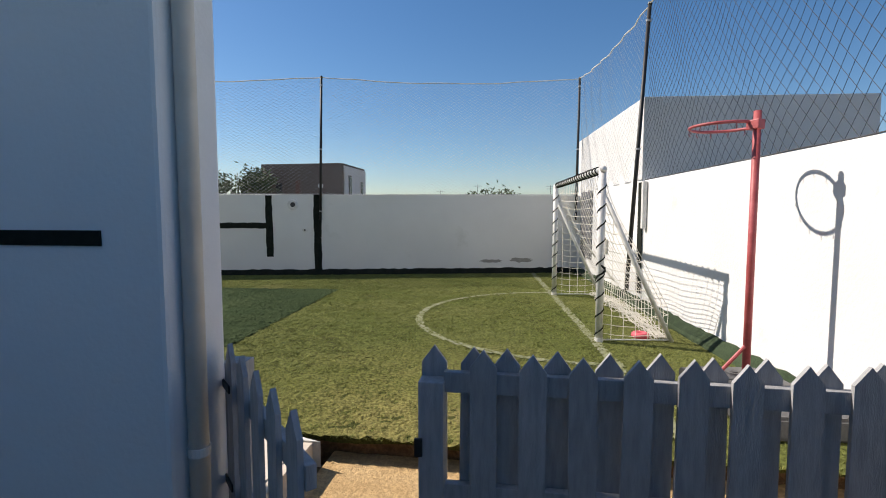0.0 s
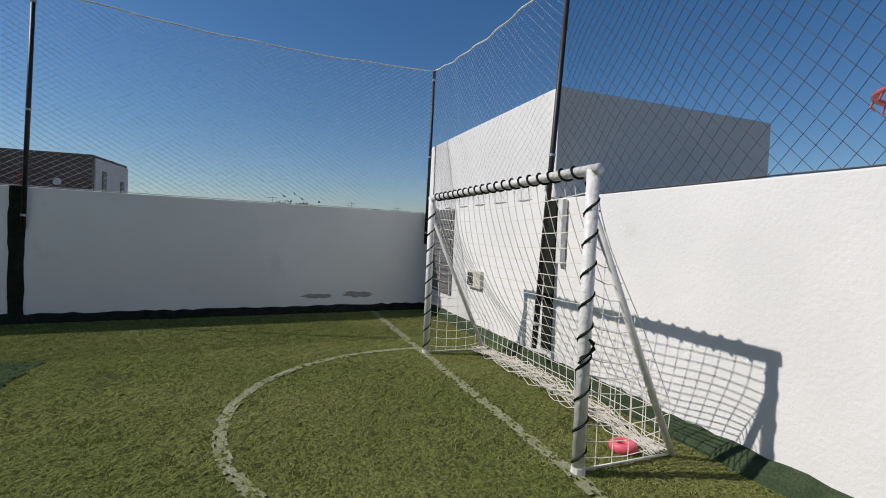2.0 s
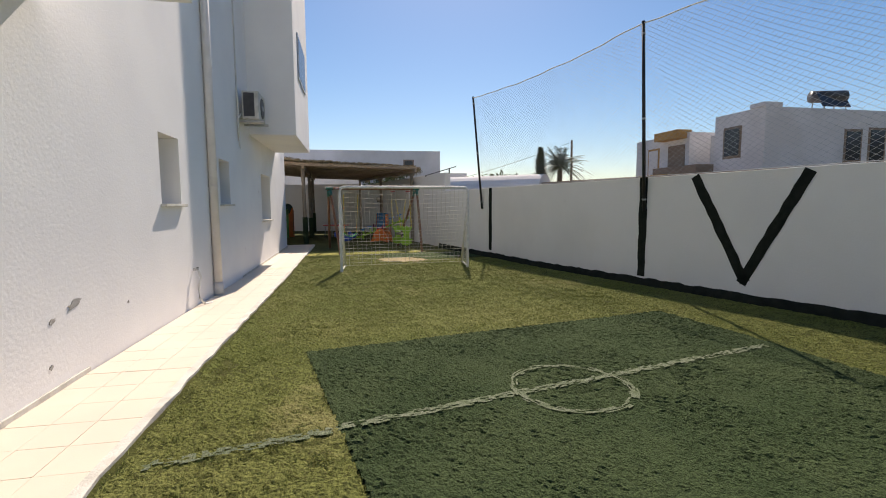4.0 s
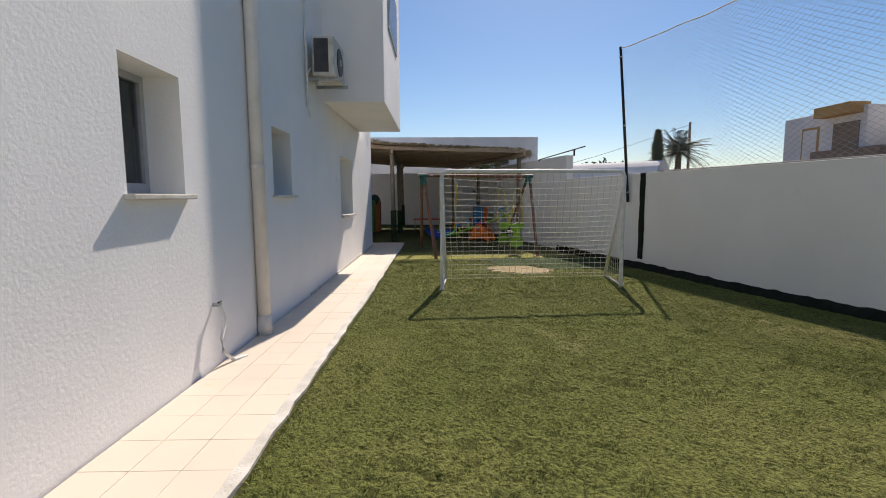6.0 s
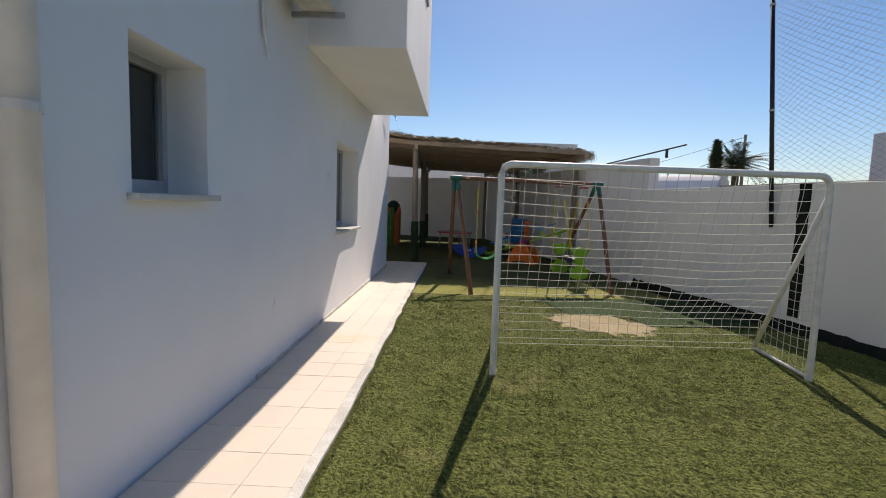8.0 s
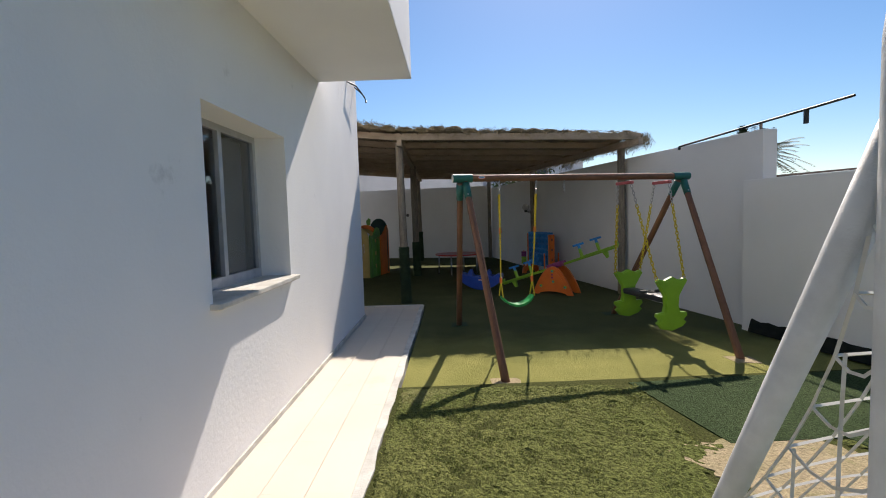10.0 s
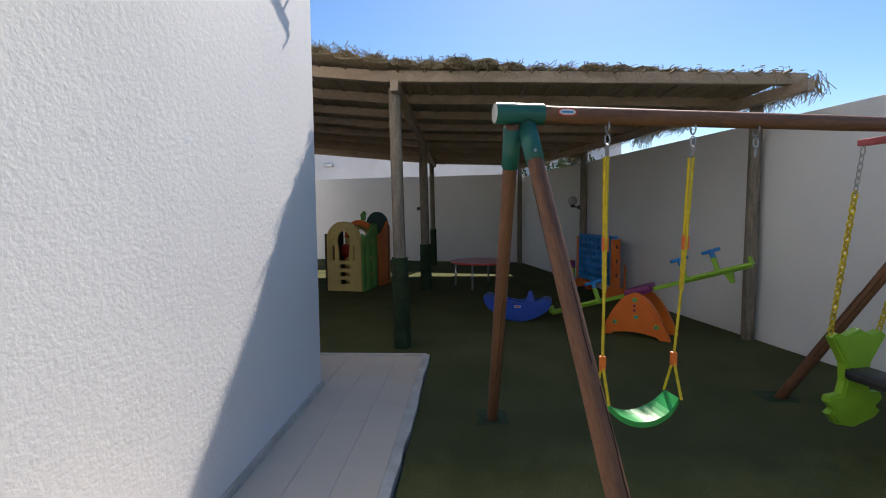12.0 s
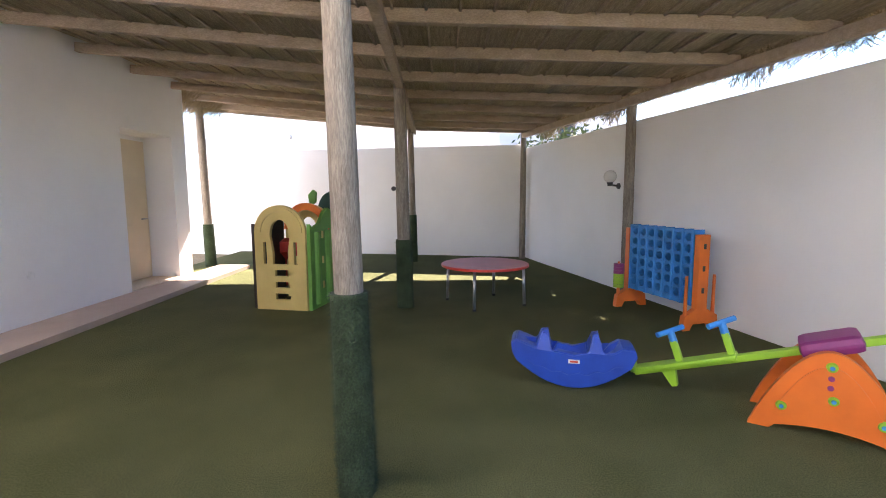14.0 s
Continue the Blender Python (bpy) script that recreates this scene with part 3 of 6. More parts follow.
def window(n, x0, x1, z0, z1, blind):
    """A recessed aluminium window with a sill."""
    ob = thing(f"window_{n}", "recessed aluminium window with a projecting pale sill", "window", (0, 0, 0), kind="structure")
    y = BY - 0.26
    f = 0.05
    bm = box((x0, y - 0.05, z0), (x0 + f, y, z1))
    box((x1 - f, y - 0.05, z0), (x1, y, z1), bm=bm)
    box((x0 + f, y - 0.05, z0), (x1 - f, y, z0 + f + 0.03), bm=bm)
    box((x0 + f, y - 0.05, z1 - f), (x1 - f, y, z1), bm=bm)
    part("window_frame", bm, M_ALU, ob)
    if x1 - x0 > 1:
        xm = (x0 + x1) / 2 - 0.04
        part("sash", box((xm - 0.028, y - 0.035, z0 + 0.08), (xm + 0.028, y + 0.008, z1 - 0.05), 0.004), M_ALU, ob)
    pane = part("pane", box((x0 + f, y - 0.032, z0 + f), (x1 - f, y - 0.026, z1 - f)), M_GLASS, ob, "dark reflecting glass")
    pane.visible_shadow = False
    if blind:
        part("blind", box((x0 + f, y - 0.1, z0 + f), (x1 - f, y - 0.07, z1 - f)), M_SHUTTER, ob, "lowered dark blind")
    else:
        part("curtain", box((x0 + f, y - 0.14, z0 + f), (x0 + 0.42, y - 0.11, z1 - f)), M_ROOM, ob, "drawn grey curtain")
    part("window_sill", box((x0 - 0.04, y - 0.02, z0 - 0.035), (x1 + 0.04, BY + 0.07, z0 + 0.002), 0.008), M_KERB, ob)


for i, w in enumerate(WINDOWS):
    window(i + 1, *w, blind=i < 2)


def porch_door():
    ob = thing("door_1", "closed cream panelled door in the porch recess", "door", (-27.0, -2.3, -0.04), kind="structure")
    part("leaf", box((-0.48, 0.0, 0.0), (0.48, 0.05, 2.38), 0.006), M_DOOR, ob)
    for lo, hi in (((-0.36, 0.2), (0.36, 0.95)), ((-0.36, 1.1), (0.36, 2.2))):
        z0, z1 = lo[1], hi[1]
        top = arc(0, z1 - 0.12, 0.36, 0, 180, 10, 0.12)
        prism_bm = prism([(-0.36, z0), (0.36, z0)] + top, 0.02, Matrix.Translation((0, 0.058, 0)))
        part("panel", prism_bm, M_DOOR, ob)
    h = part("door_handle", box((-0.40, 0.05, 1.03), (-0.27, 0.09, 1.055), 0.006), M_STEEL, ob)


porch_door()


def rainwater_pipe(x, y, z0, z1, r, label, straps):
    ob = thing("drain_pipe", label, "pipe", (x, y, z0))
    part("pipe", rod((0, 0, 0), (0, 0, z1 - z0), r, r, 18), M_PIPE, ob, smooth=True)
    part("shoe", rod((0, 0, 0.0), (0, 0, 0.22), r * 1.18, r * 1.12, 18), M_PIPE, ob, smooth=True)
    for z in straps:
        part("strap", rod((0, 0, z), (0, 0, z + 0.035), r * 1.12, r * 1.12, 18), M_PIPE, ob)


rainwater_pipe(-10.36, BY + 0.068, -0.06, 6.5, 0.065, "cream plastic rainwater pipe down the facade", (1.75, 3.6))
rainwater_pipe(-0.53, 1.95, -0.1, 6.5, 0.04, "grey-white rainwater pipe on the wall end", (0.5, 2.6))


def wall_tap():
    ob = thing("wall_tap", "small brass tap with a bent white hose on the facade", "tap", (-9.36, BY, 0.5))
    part("valve", rod((0, 0, 0), (0, 0.07, 0), 0.018, 0.018, 10), M_STEEL, ob)
    part("handle", box((-0.03, 0.05, 0.015), (0.03, 0.065, 0.03), 0.004), M_RUBBER, ob)
    line = [(0, 0.06, -0.01), (-0.02, 0.09, -0.12), (0.03, 0.07, -0.28), (-0.02, 0.06, -0.42), (-0.12, 0.1, -0.52), (-0.26, 0.16, -0.535)]
    tubes("hose", [line], 0.016, M_WHITE, ob, 8)


wall_tap()


def ac_unit():
    ob = thing("air_conditioner", "dusty outdoor air conditioner unit on wall brackets", "air conditioner", (-12.66, BY + 0.1, 3.16))
    part("casing", box((-0.80, 0.0, 0.0), (0.0, 0.32, 0.56), 0.015), M_KERB, ob)
    part("coil_grille", box((0.0, 0.03, 0.05), (0.008, 0.24, 0.52)), M_RUBBER, ob, "dark coil behind the end grille")
    g = part("fan_guard", rod((-0.42, 0.32, 0.28), (-0.42, 0.335, 0.28), 0.21, 0.2, 24), M_RUBBER, ob)
    part("hub", rod((-0.42, 0.335, 0.28), (-0.42, 0.345, 0.28), 0.05, 0.05, 12), M_ALU, g)
    for x in (-0.68, -0.12):
        part("bracket", box((x - 0.02, -0.1, -0.05), (x + 0.02, 0.4, 0.0), 0.004), M_STEEL, ob)
    tubes("cable", [[(0.03, -0.09, 2.9), (0.03, -0.085, 0.6), (0.08, -0.06, 0.3), (0.06, -0.07, -0.1), (0.02, -0.08, -0.45)]], 0.018, M_PIPE, ob, 6)
    tubes("hose", [[(-0.0, -0.02, 0.1), (0.1, -0.05, 0.0), (0.08, -0.07, -0.3), (-0.05, -0.075, -0.6)]], 0.012, M_WHITE, ob, 6)


ac_unit()


def facade_rod():
    ob = thing("clothes_rail", "thin bent steel rail fixed high on the facade", "rail", (-18.9, BY, 3.3))
    tubes("rail", [[(-0.3, 0.0, 0.12), (-0.5, 0.1, 0.1), (-0.98, 0.13, 0.06), (-1.04, 0.14, 0.02), (-1.0, 0.15, -0.02)]], 0.012, M_POLE, ob, 6)
    tubes("bracket", [[(-0.85, 0.0, 0.18), (-0.85, 0.13, 0.07)]], 0.01, M_POLE, ob, 6)


facade_rod()

# tiled walk along the facade
structure(slab("walk_bed", [(-20.85, 2.05), (-0.45, 2.05), (-0.45, 2.86), (-20.85, 2.86)], 0.012, 0.14, M_GROUT, walk_z), "grey mortar bed of the tiled walk", "pavement")
structure(slab("walk_kerb", [(-20.88, 2.862), (-0.40, 2.862), *rough_edge((-0.40, 2.935), (-20.88, 2.935), 90, 0.012, 9), (-20.88, 2.935)], 0.022, 0.16, M_KERB, walk_z), "worn white mortar edge of the tiled walk", "kerb")
structure(slab("walk_end_kerb", [(-20.93, 1.0), (-20.86, 1.0), (-20.86, 2.9), (-20.93, 2.9)], -0.108, 0.1, M_KERB), "worn white mortar edge of the tiled walk", "kerb")
structure(slab("walk_end_bed", [(-20.855, -1.7), (-19.875, -1.7), (-19.875, 2.045), (-20.855, 2.045)], -0.116, 0.1, M_TILE), "pale tiled corner of the walk", "pavement")
structure(slab("porch_step", [(-29.0, -1.1), (-19.9, -1.1), (-19.9, -1.75), (-29.0, -1.75)], -0.06, 0.14, M_PORCH), "pinkish brown tiled porch step along the wall", "step")
structure(slab("porch_floor", [(-27.49, -1.76), (-26.16, -1.76), (-26.16, -2.29), (-27.49, -2.29)], -0.044, 0.14, M_TILE), "pale tiled floor of the door recess", "floor")
structure(part("baseboard_school", box((-19.9, BY, -0.14), (-12.5, BY + 0.018, -0.05), 0.006), M_KERB), "low cream plinth at the facade foot", "skirting")
structure(part("baseboard_school_east", box((-6.5, BY, -0.08), (-2.5, BY + 0.018, 0.06), 0.006), M_KERB), "low cream plinth at the facade foot", "skirting")


# ---- nets and poles ----
POLES = [(-15.51, 4.36), (-9.54, 4.34), (-3.57, 4.38), (2.13, 4.5)]


def steel_pole(foot, top, r=0.03, label="tall black steel pole carrying the safety net"):
    ob = thing("net_pole", label, "pole", foot, group="poles of the safety net")
    d = Vector(top) - Vector(foot)
    part("shaft", rod((0, 0, 0), d, r, r * 0.9, 10), M_POLE, ob, smooth=True)
    part("cap", rod(d, d + Vector((0, 0, 0.03)), r * 1.1, r * 0.8, 10), M_POLE, ob)
    for k in (0.06, 0.5, 0.94):
        q = d * k
        part("tie", rod(q, q + d.normalized() * 0.03, r * 1.25, r * 1.25, 8), M_NETDARK, ob)
    return ob


pole_tops = []
lean = [-0.1, 0.08, 0.1, 0.03]
for (x, zt), dx, off in zip(POLES, lean, (0.27, 0.27, 0.2, 0.05)):
    foot = on_wall(x - dx, 1.25, 0.04)
    top = on_wall(x, zt, off)
    steel_pole(foot, top)
    pole_tops.append(top)
p5_foot = Vector((east_x(7.7) - 0.2, 7.7, 0.25))
p5_top = Vector((east_x(7.7) + 0.02, 7.72, 4.40))
steel_pole(p5_foot, p5_top, 0.032)
p6_foot = Vector((east_x(1.2) - 0.05, 1.2, 0.3))
p6_top = Vector((east_x(1.2) + 0.12, 1.2, 5.2))
steel_pole(p6_foot, p6_top, 0.032)


def pole_guard():
    ob = thing("cable_box", "narrow white plastic conduit at the pole foot", "conduit", (east_x(7.55) - 0.035, 7.55, 1.18))
    part("casing", box((-0.03, -0.05, 0), (0.03, 0.05, 0.68), 0.01), M_WHITE, ob)
    bar = thing("painted_bar", "vertical black painted bar on the white wall", "painted bar", (east_x(7.79), 7.79, 0), EAST_TURN, group="bars on the wall")
    part("stroke", box((-0.008, -0.10, 0.2), (0.0, 0.10, 1.86)), M_BLACK, bar)


pole_guard()


def safety_net(a_top, b_top, a_low, b_low, cell, r, sag, label, material, seed=0, flat=1.0):
    """A diamond net hung between two poles, with its sagging top rope."""
    a_top, b_top, a_low, b_low = (np.array(v, float) for v in (a_top, b_top, a_low, b_low))
    width, height = np.linalg.norm(b_top - a_top), np.linalg.norm(a_top - a_low)
    nu, nv = max(4, int(width / cell)), max(4, int(height / (cell * flat)))
    out = np.cross(b_top - a_top, (0, 0, 1.0))
    out /= np.linalg.norm(out)

    def at(u, v):
        top = a_top + (b_top - a_top) * u - np.array([0, 0, sag * 4 * u * (1 - u) + 0.008 * math.sin(u * 19 + seed)])
        low = a_low + (b_low - a_low) * u
        belly = 0.10 * math.sin(math.pi * v) * math.sin(math.pi * u) + 0.015 * math.sin(u * 40 + v * 9)
        return low + (top - low) * v + out * belly

    lines = []
    for start in range(-nv, nu):
        up = [(start + k, k) for k in range(nv + 1) if 0 <= start + k <= nu]
        if len(up) > 1:
            lines.append([at(i / nu, k / nv) for i, k in up])
    for start in range(0, nu + nv):
        dn = [(start - k, k) for k in range(nv + 1) if 0 <= start - k <= nu]
        if len(dn) > 1:
            lines.append([at(i / nu, k / nv) for i, k in dn])
    ob = thing("safety_net", label, "net", group="safety nets above the wall")
    tubes("mesh", lines, r, material, ob, 3)
    tubes("top_rope", [[at(i / 40, 1.0) for i in range(41)]], 0.011, M_NET, ob, 5, "pale top rope")
    tubes("bottom_rope", [[at(i / 40, 0.0) for i in range(41)]], 0.006, material, ob, 4)


for i in range(3):
    lo_a, lo_b = on_wall(POLES[i][0], 1.84, 0.03), on_wall(POLES[i + 1][0], 1.84, 0.03)
    safety_net(pole_tops[i], pole_tops[i + 1], lo_a, lo_b, 0.12, 0.0020, 0.13, "pale diamond-mesh safety net above the boundary wall", M_NETDARK, i, 0.62)
safety_net(pole_tops[3], p5_top, (east_x(11.8), 11.8, 1.9), (east_x(7.7), 7.7, 1.9), 0.12, 0.0015, 0.12, "thin safety net before the white neighbour block", M_NETDARK, 4)
safety_net(p5_top, p6_top, (east_x(7.7) + 0.02, 7.7, 1.89), (east_x(1.2) + 0.02, 1.2, 1.89), 0.135, 0.0021, 0.05, "dark diamond-mesh safety net above the sunny wall", M_NETBLACK, 6)


# ---- football goals ----
def goal(name_label, a, b, height, back, tube_r, tube_mat, net_mat, cell, net_r, padded, seed):
    """A goal from foot a to foot b, its net hung back along the vector back."""
    a, b, back = Vector(a), Vector(b), Vector(back)
    ob = thing("football_goal", name_label, "goal", a, group="football goals")
    b, o = b - a, Vector((0, 0, 0))
    up = Vector((0, 0, height))
    along = (b - o).normalized()
    bend = 0.10
    sides = 14
    if padded:
        part("post", rod(o, up, tube_r, tube_r, sides), tube_mat, ob, smooth=True)
        part("post", rod(b, b + up, tube_r, tube_r, sides), tube_mat, ob, smooth=True)
        part("crossbar", rod(up - along * 0.05, b + up + along * 0.05, tube_r * 0.85, tube_r * 0.85, sides), tube_mat, ob, smooth=True)
        spiral = []
        for p, q, turns in ((o, up, 9), (b, b + up, 9), (up, b + up, 20)):
            d = q - p
            u = d.cross(Vector((0.3, 0.9, 0.2))).normalized()
            w = d.normalized().cross(u)
            n = turns * 10
            spiral.append([tuple(p + d * (0.04 + 0.92 * i / n) + (u * math.cos(i * 2 * math.pi / 10) + w * math.sin(i * 2 * math.pi / 10)) * tube_r * 1.03) for i in range(n + 1)])
        for s in spiral:
            tubes("tape", [s], 0.009, M_BLACK, ob, 4, "black tape wound round the padding")
        tubes("tape", [[tuple(up + Vector((0.0, 0, -1.02)) + Vector((0.05 * math.sin(k), -0.03, -0.03 * k))) for k in range(6)]], 0.014, M_BLACK, ob, 5)
    else:
        frame_line = [o]
        for k in range(0, 7):
            t = radians(90 * k / 6)
            frame_line.append(up - Vector((0, 0, bend)) + along * bend * (1 - math.cos(t)) + Vector((0, 0, bend * math.sin(t))))
        for k in range(0, 7):
            t = radians(90 * k / 6)
            frame_line.append(b + up - along * bend * (1 - math.sin(t)) - Vector((0, 0, bend * (1 - math.cos(t)))))
        frame_line.append(b)
        tubes("front_frame", [[tuple(v) for v in frame_line]], tube_r, tube_mat, ob, 12)
    sr = tube_r * (0.62 if padded else 0.9)
    for p in (o, b):
        top = p + up * (0.88 if padded else 0.9)
        part("stay", rod(top, p + back, sr, sr, 10), M_WHITE, ob, smooth=True)
        part("foot_bar", rod(p + Vector((0, 0, sr)), p + back + Vector((0, 0, sr)), sr * (0.35 if padded else 0.7), sr * (0.35 if padded else 0.7), 8), M_WHITE, ob, smooth=True)
        part("foot", rod(p + Vector((0, 0, 0.0)), p + Vector((0, 0, 0.05)), tube_r * 1.15, tube_r * 1.1, 10), M_WHITE, ob)
    width = (b - o).length
    nu, nv = int(width / cell), int(height * 1.12 / cell)
    rnd = random.Random(seed)
    f1, f2 = rnd.uniform(0, 6), rnd.uniform(0, 6)

    def at(u, v):
        """v runs from the crossbar to the rear on the ground."""
        p = o + b * u
        h = height * (1 - v)
        k = min(1.0, v * 1.25) ** 1.35
        q = p + back * (0.03 + 0.9 * k) + Vector((0, 0, max(0.03, h * (1.0 - 0.06 * math.sin(v * 3)))))
        slack = 1.0 if padded else 1.9
        wave = slack * (0.05 * math.sin(u * 7 + f1 + v * 3) + 0.03 * math.sin(u * 15 + f2 + v * 5))
        return q + back.normalized() * wave * math.sin(math.pi * min(1, v * 1.1)) - Vector((0, 0, 0.07 * math.sin(math.pi * u) * (1 - v) ** 2 * (0.3 if v < 0.05 else 1)))

    lines = [[tuple(at(i / nu, k / nv)) for k in range(nv + 1)] for i in range(nu + 1)]
    lines += [[tuple(at(i / nu, k / nv)) for i in range(nu + 1)] for k in range(nv + 1)]
    tubes("net", lines, net_r, net_mat, ob, 3, "slack white cord net")
    for p, u in ((o, 0.0), (b, 1.0)):
        side = []
        for k in range(1, nv):
            v = k / nv
            s, e = p + up * (1 - v), at(u, v)
            side.append([tuple(s.lerp(e, j / 4) - Vector((0, 0, 0.04 * math.sin(math.pi * j / 4)))) for j in range(5)])
        m = max(3, int(back.length / cell))
        for j in range(1, m):
            col = []
            for k in range(nv + 1):
                v = k / nv
                s, e = p + up * (1 - v), at(u, v)
                if (e - s).length > back.length * j / m:
                    col.append(tuple(s + (e - s).normalized() * back.length * j / m))
            if len(col) > 2:
                side.append(col)
        tubes("side_net", side, net_r, net_mat, ob, 3)
    if padded:
        heap = []
        for j in range(26):
            pts = []
            ph, yy = rnd.uniform(0, 6), rnd.uniform(-0.16, 0.14)
            for i in range(34):
                u = i / 33
                pts.append(tuple(o + b * u + back * (0.86 + yy * 0.8 + 0.05 * math.sin(u * 23 + ph)) + Vector((0, 0, 0.02 + abs(0.10 * math.sin(u * 9 + ph)) * rnd.uniform(0.6, 1) * (0.5 + math.sin(math.pi * u))))))
            heap.append(pts)
        tubes("bunched_net", heap, net_r * 1.1, net_mat, ob, 3, "slack net bunched on the turf")
    return ob


goal("white padded football goal with black spiral tape", (1.645, 5.55, 0.0), (1.39, 8.54, 0.0), 1.86, (0.78, 0.10, 0.0), 0.04, M_PAD, M_NET, 0.115, 0.0036, True, 2)
goal("white steel tube football goal with a slack net", (-12.9, 4.03, -0.1), (-13.1, 6.97, -0.1), 1.88, (-0.98, 0.08, 0.0), 0.03, M_WHITE, M_NET, 0.105, 0.0032, False, 5)


def pink_ring():
    bm = bmesh.new()
    n, k = 22, 10
    vs = [[bm.verts.new(((0.10 + 0.045 * math.cos(b)) * math.cos(a), (0.10 + 0.045 * math.cos(b)) * math.sin(a), 0.045 + 0.045 * math.sin(b)))
           for b in [2 * math.pi * j / k for j in range(k)]] for a in [2 * math.pi * i / n for i in range(n)]]
    for i in range(n):
        for j in range(k):
            bm.faces.new((vs[i][j], vs[(i + 1) % n][j], vs[(i + 1) % n][(j + 1) % k], vs[i][(j + 1) % k]))
    ob = part("rubber_ring", bm, M_PINK, smooth=True)
    ob.location = (2.13, 5.78, 0.0)
    ob.scale = (0.66, 0.66, 0.8)
    tagged(ob, "pink rubber ring lying on the turf in the goal", "ring")


pink_ring()


# ---- basketball stand ----
def basketball_stand():
    ob = thing("basketball_stand", "red painted basketball stand on a black base", "basketball stand", (2.435, 3.98, 0.0), 30)
    base_turn = pose(0.02, 0.0, 0, 0, 0, 5 - 30)
    outline = [(-0.30, -0.62), (-0.20, -0.68), (0.30, -0.68), (0.37, -0.60), (0.37, 0.36), (0.28, 0.43), (-0.19, 0.43), (-0.30, 0.33)]
    bm = bmesh.new()
    f = bm.faces.new([bm.verts.new((x, y, 0.01)) for x, y in outline])
    got = bmesh.ops.extrude_face_region(bm, geom=[f])
    tops = [v for v in got["geom"] if isinstance(v, bmesh.types.BMVert)]
    for v in tops:
        v.co = Vector((v.co.x * 0.9, v.co.y * 0.93, 0.14))
    bmesh.ops.recalc_face_normals(bm, faces=bm.faces[:])
    bmesh.ops.bevel(bm, geom=bm.edges[:], offset=0.02, segments=2, affect="EDGES")
    bm.transform(base_turn)
    base = part("base", bm, M_BASE, ob, "scuffed dusty black plastic base")
    bm = rod((0.02, 0.22, 0.14), (0.02, 0.22, 0.152), 0.062, 0.058, 20)
    bm.transform(base_turn)
    part("cap", bm, M_BASE, base)
    bm = rod((0.02, 0.22, 0.152), (0.02, 0.22, 0.16), 0.03, 0.026, 14)
    bm.transform(base_turn)
    part("plug", bm, M_RUBBER, base)
    for y in (-0.08, 0.07):
        bm = box((-0.22, y, 0.138), (0.28, y + 0.018, 0.146), 0.004)
        bm.transform(base_turn)
        part("rib", bm, M_BASE, base)
    for x in (-0.26, 0.30):
        bm = rod((x - 0.035, 0.415, 0.06), (x + 0.035, 0.415, 0.06), 0.055, 0.055, 16)
        bm.transform(base_turn)
        part("wheel", bm, M_RUBBER, base)
    part("pole", rod((0, 0, 0.12), (0, 0, 2.12), 0.027, 0.026, 14), M_RED, ob, smooth=True)
    for s in (-1, 1):
        part("brace", rod((s * 0.02, 0.0, 0.42), (s * 0.20, 0.13, 0.13), 0.014, 0.014, 8), M_RED, ob)
    part("bracket", box((-0.035, -0.035, 1.99), (0.035, 0.06, 2.06), 0.008), M_RED, ob)
    ring = [(0.23 * math.sin(2 * math.pi * i / 32) , 0.27 + 0.23 * math.cos(2 * math.pi * i / 32), 2.05) for i in range(33)]
    hoop = tubes("hoop", [ring], 0.012, M_RED, ob, 8)
    tubes("hook", [[(0.23 * math.sin(a) , 0.27 + 0.23 * math.cos(a), 2.045), (0.24 * math.sin(a), 0.27 + 0.24 * math.cos(a), 2.015), (0.225 * math.sin(a), 0.27 + 0.225 * math.cos(a), 2.0)] for a in [k * math.pi / 6 for k in range(12)]], 0.004, M_RED, hoop, 4)["kind"] = "stuff"


basketball_stand()


# ---- picket fence and gate ----
def picket_bm(h, w=0.112, t=0.02):
    return prism([(-w / 2, 0), (w / 2, 0), (w / 2, h - 0.075), (0, h), (-w / 2, h - 0.075)], t)


def fence():
    ob = thing("picket_fence", "grey-white pointed picket fence with boards on both sides", "fence", (-0.02, 2.2, -0.1))
    part("post", box((0.365, -0.03, -0.08), (0.475, 0.06, 0.775), 0.006), M_FENCE, ob, "square gate post with a rusty latch")
    for z in (0.22, 0.72):
        part("rail", box((0.47, 0.01, z), (3.06, 0.05, z + 0.09), 0.004), M_FENCE, ob)
    first = part("picket", picket_bm(0.91), M_FENCE, ob)
    first.location = (0.42, 0.075, 0)
    rnd = random.Random(5)
    for i in range(25):
        front = i % 2 == 1
        x = 0.586 if i == 0 else 0.536 + i * 0.1036
        if x > 3.02:
            break
        p = new("picket", first.data)
        p.parent = ob
        p.location = (x + rnd.uniform(-0.006, 0.006), -0.002 if front else 0.064, rnd.uniform(-0.008, 0.006))
        p.rotation_euler = (rnd.uniform(-0.01, 0.01), rnd.uniform(-0.012, 0.012), 0)
    part("latch", box((0.35, -0.045, 0.45), (0.385, -0.03, 0.53), 0.003), M_POLE, ob)


fence()


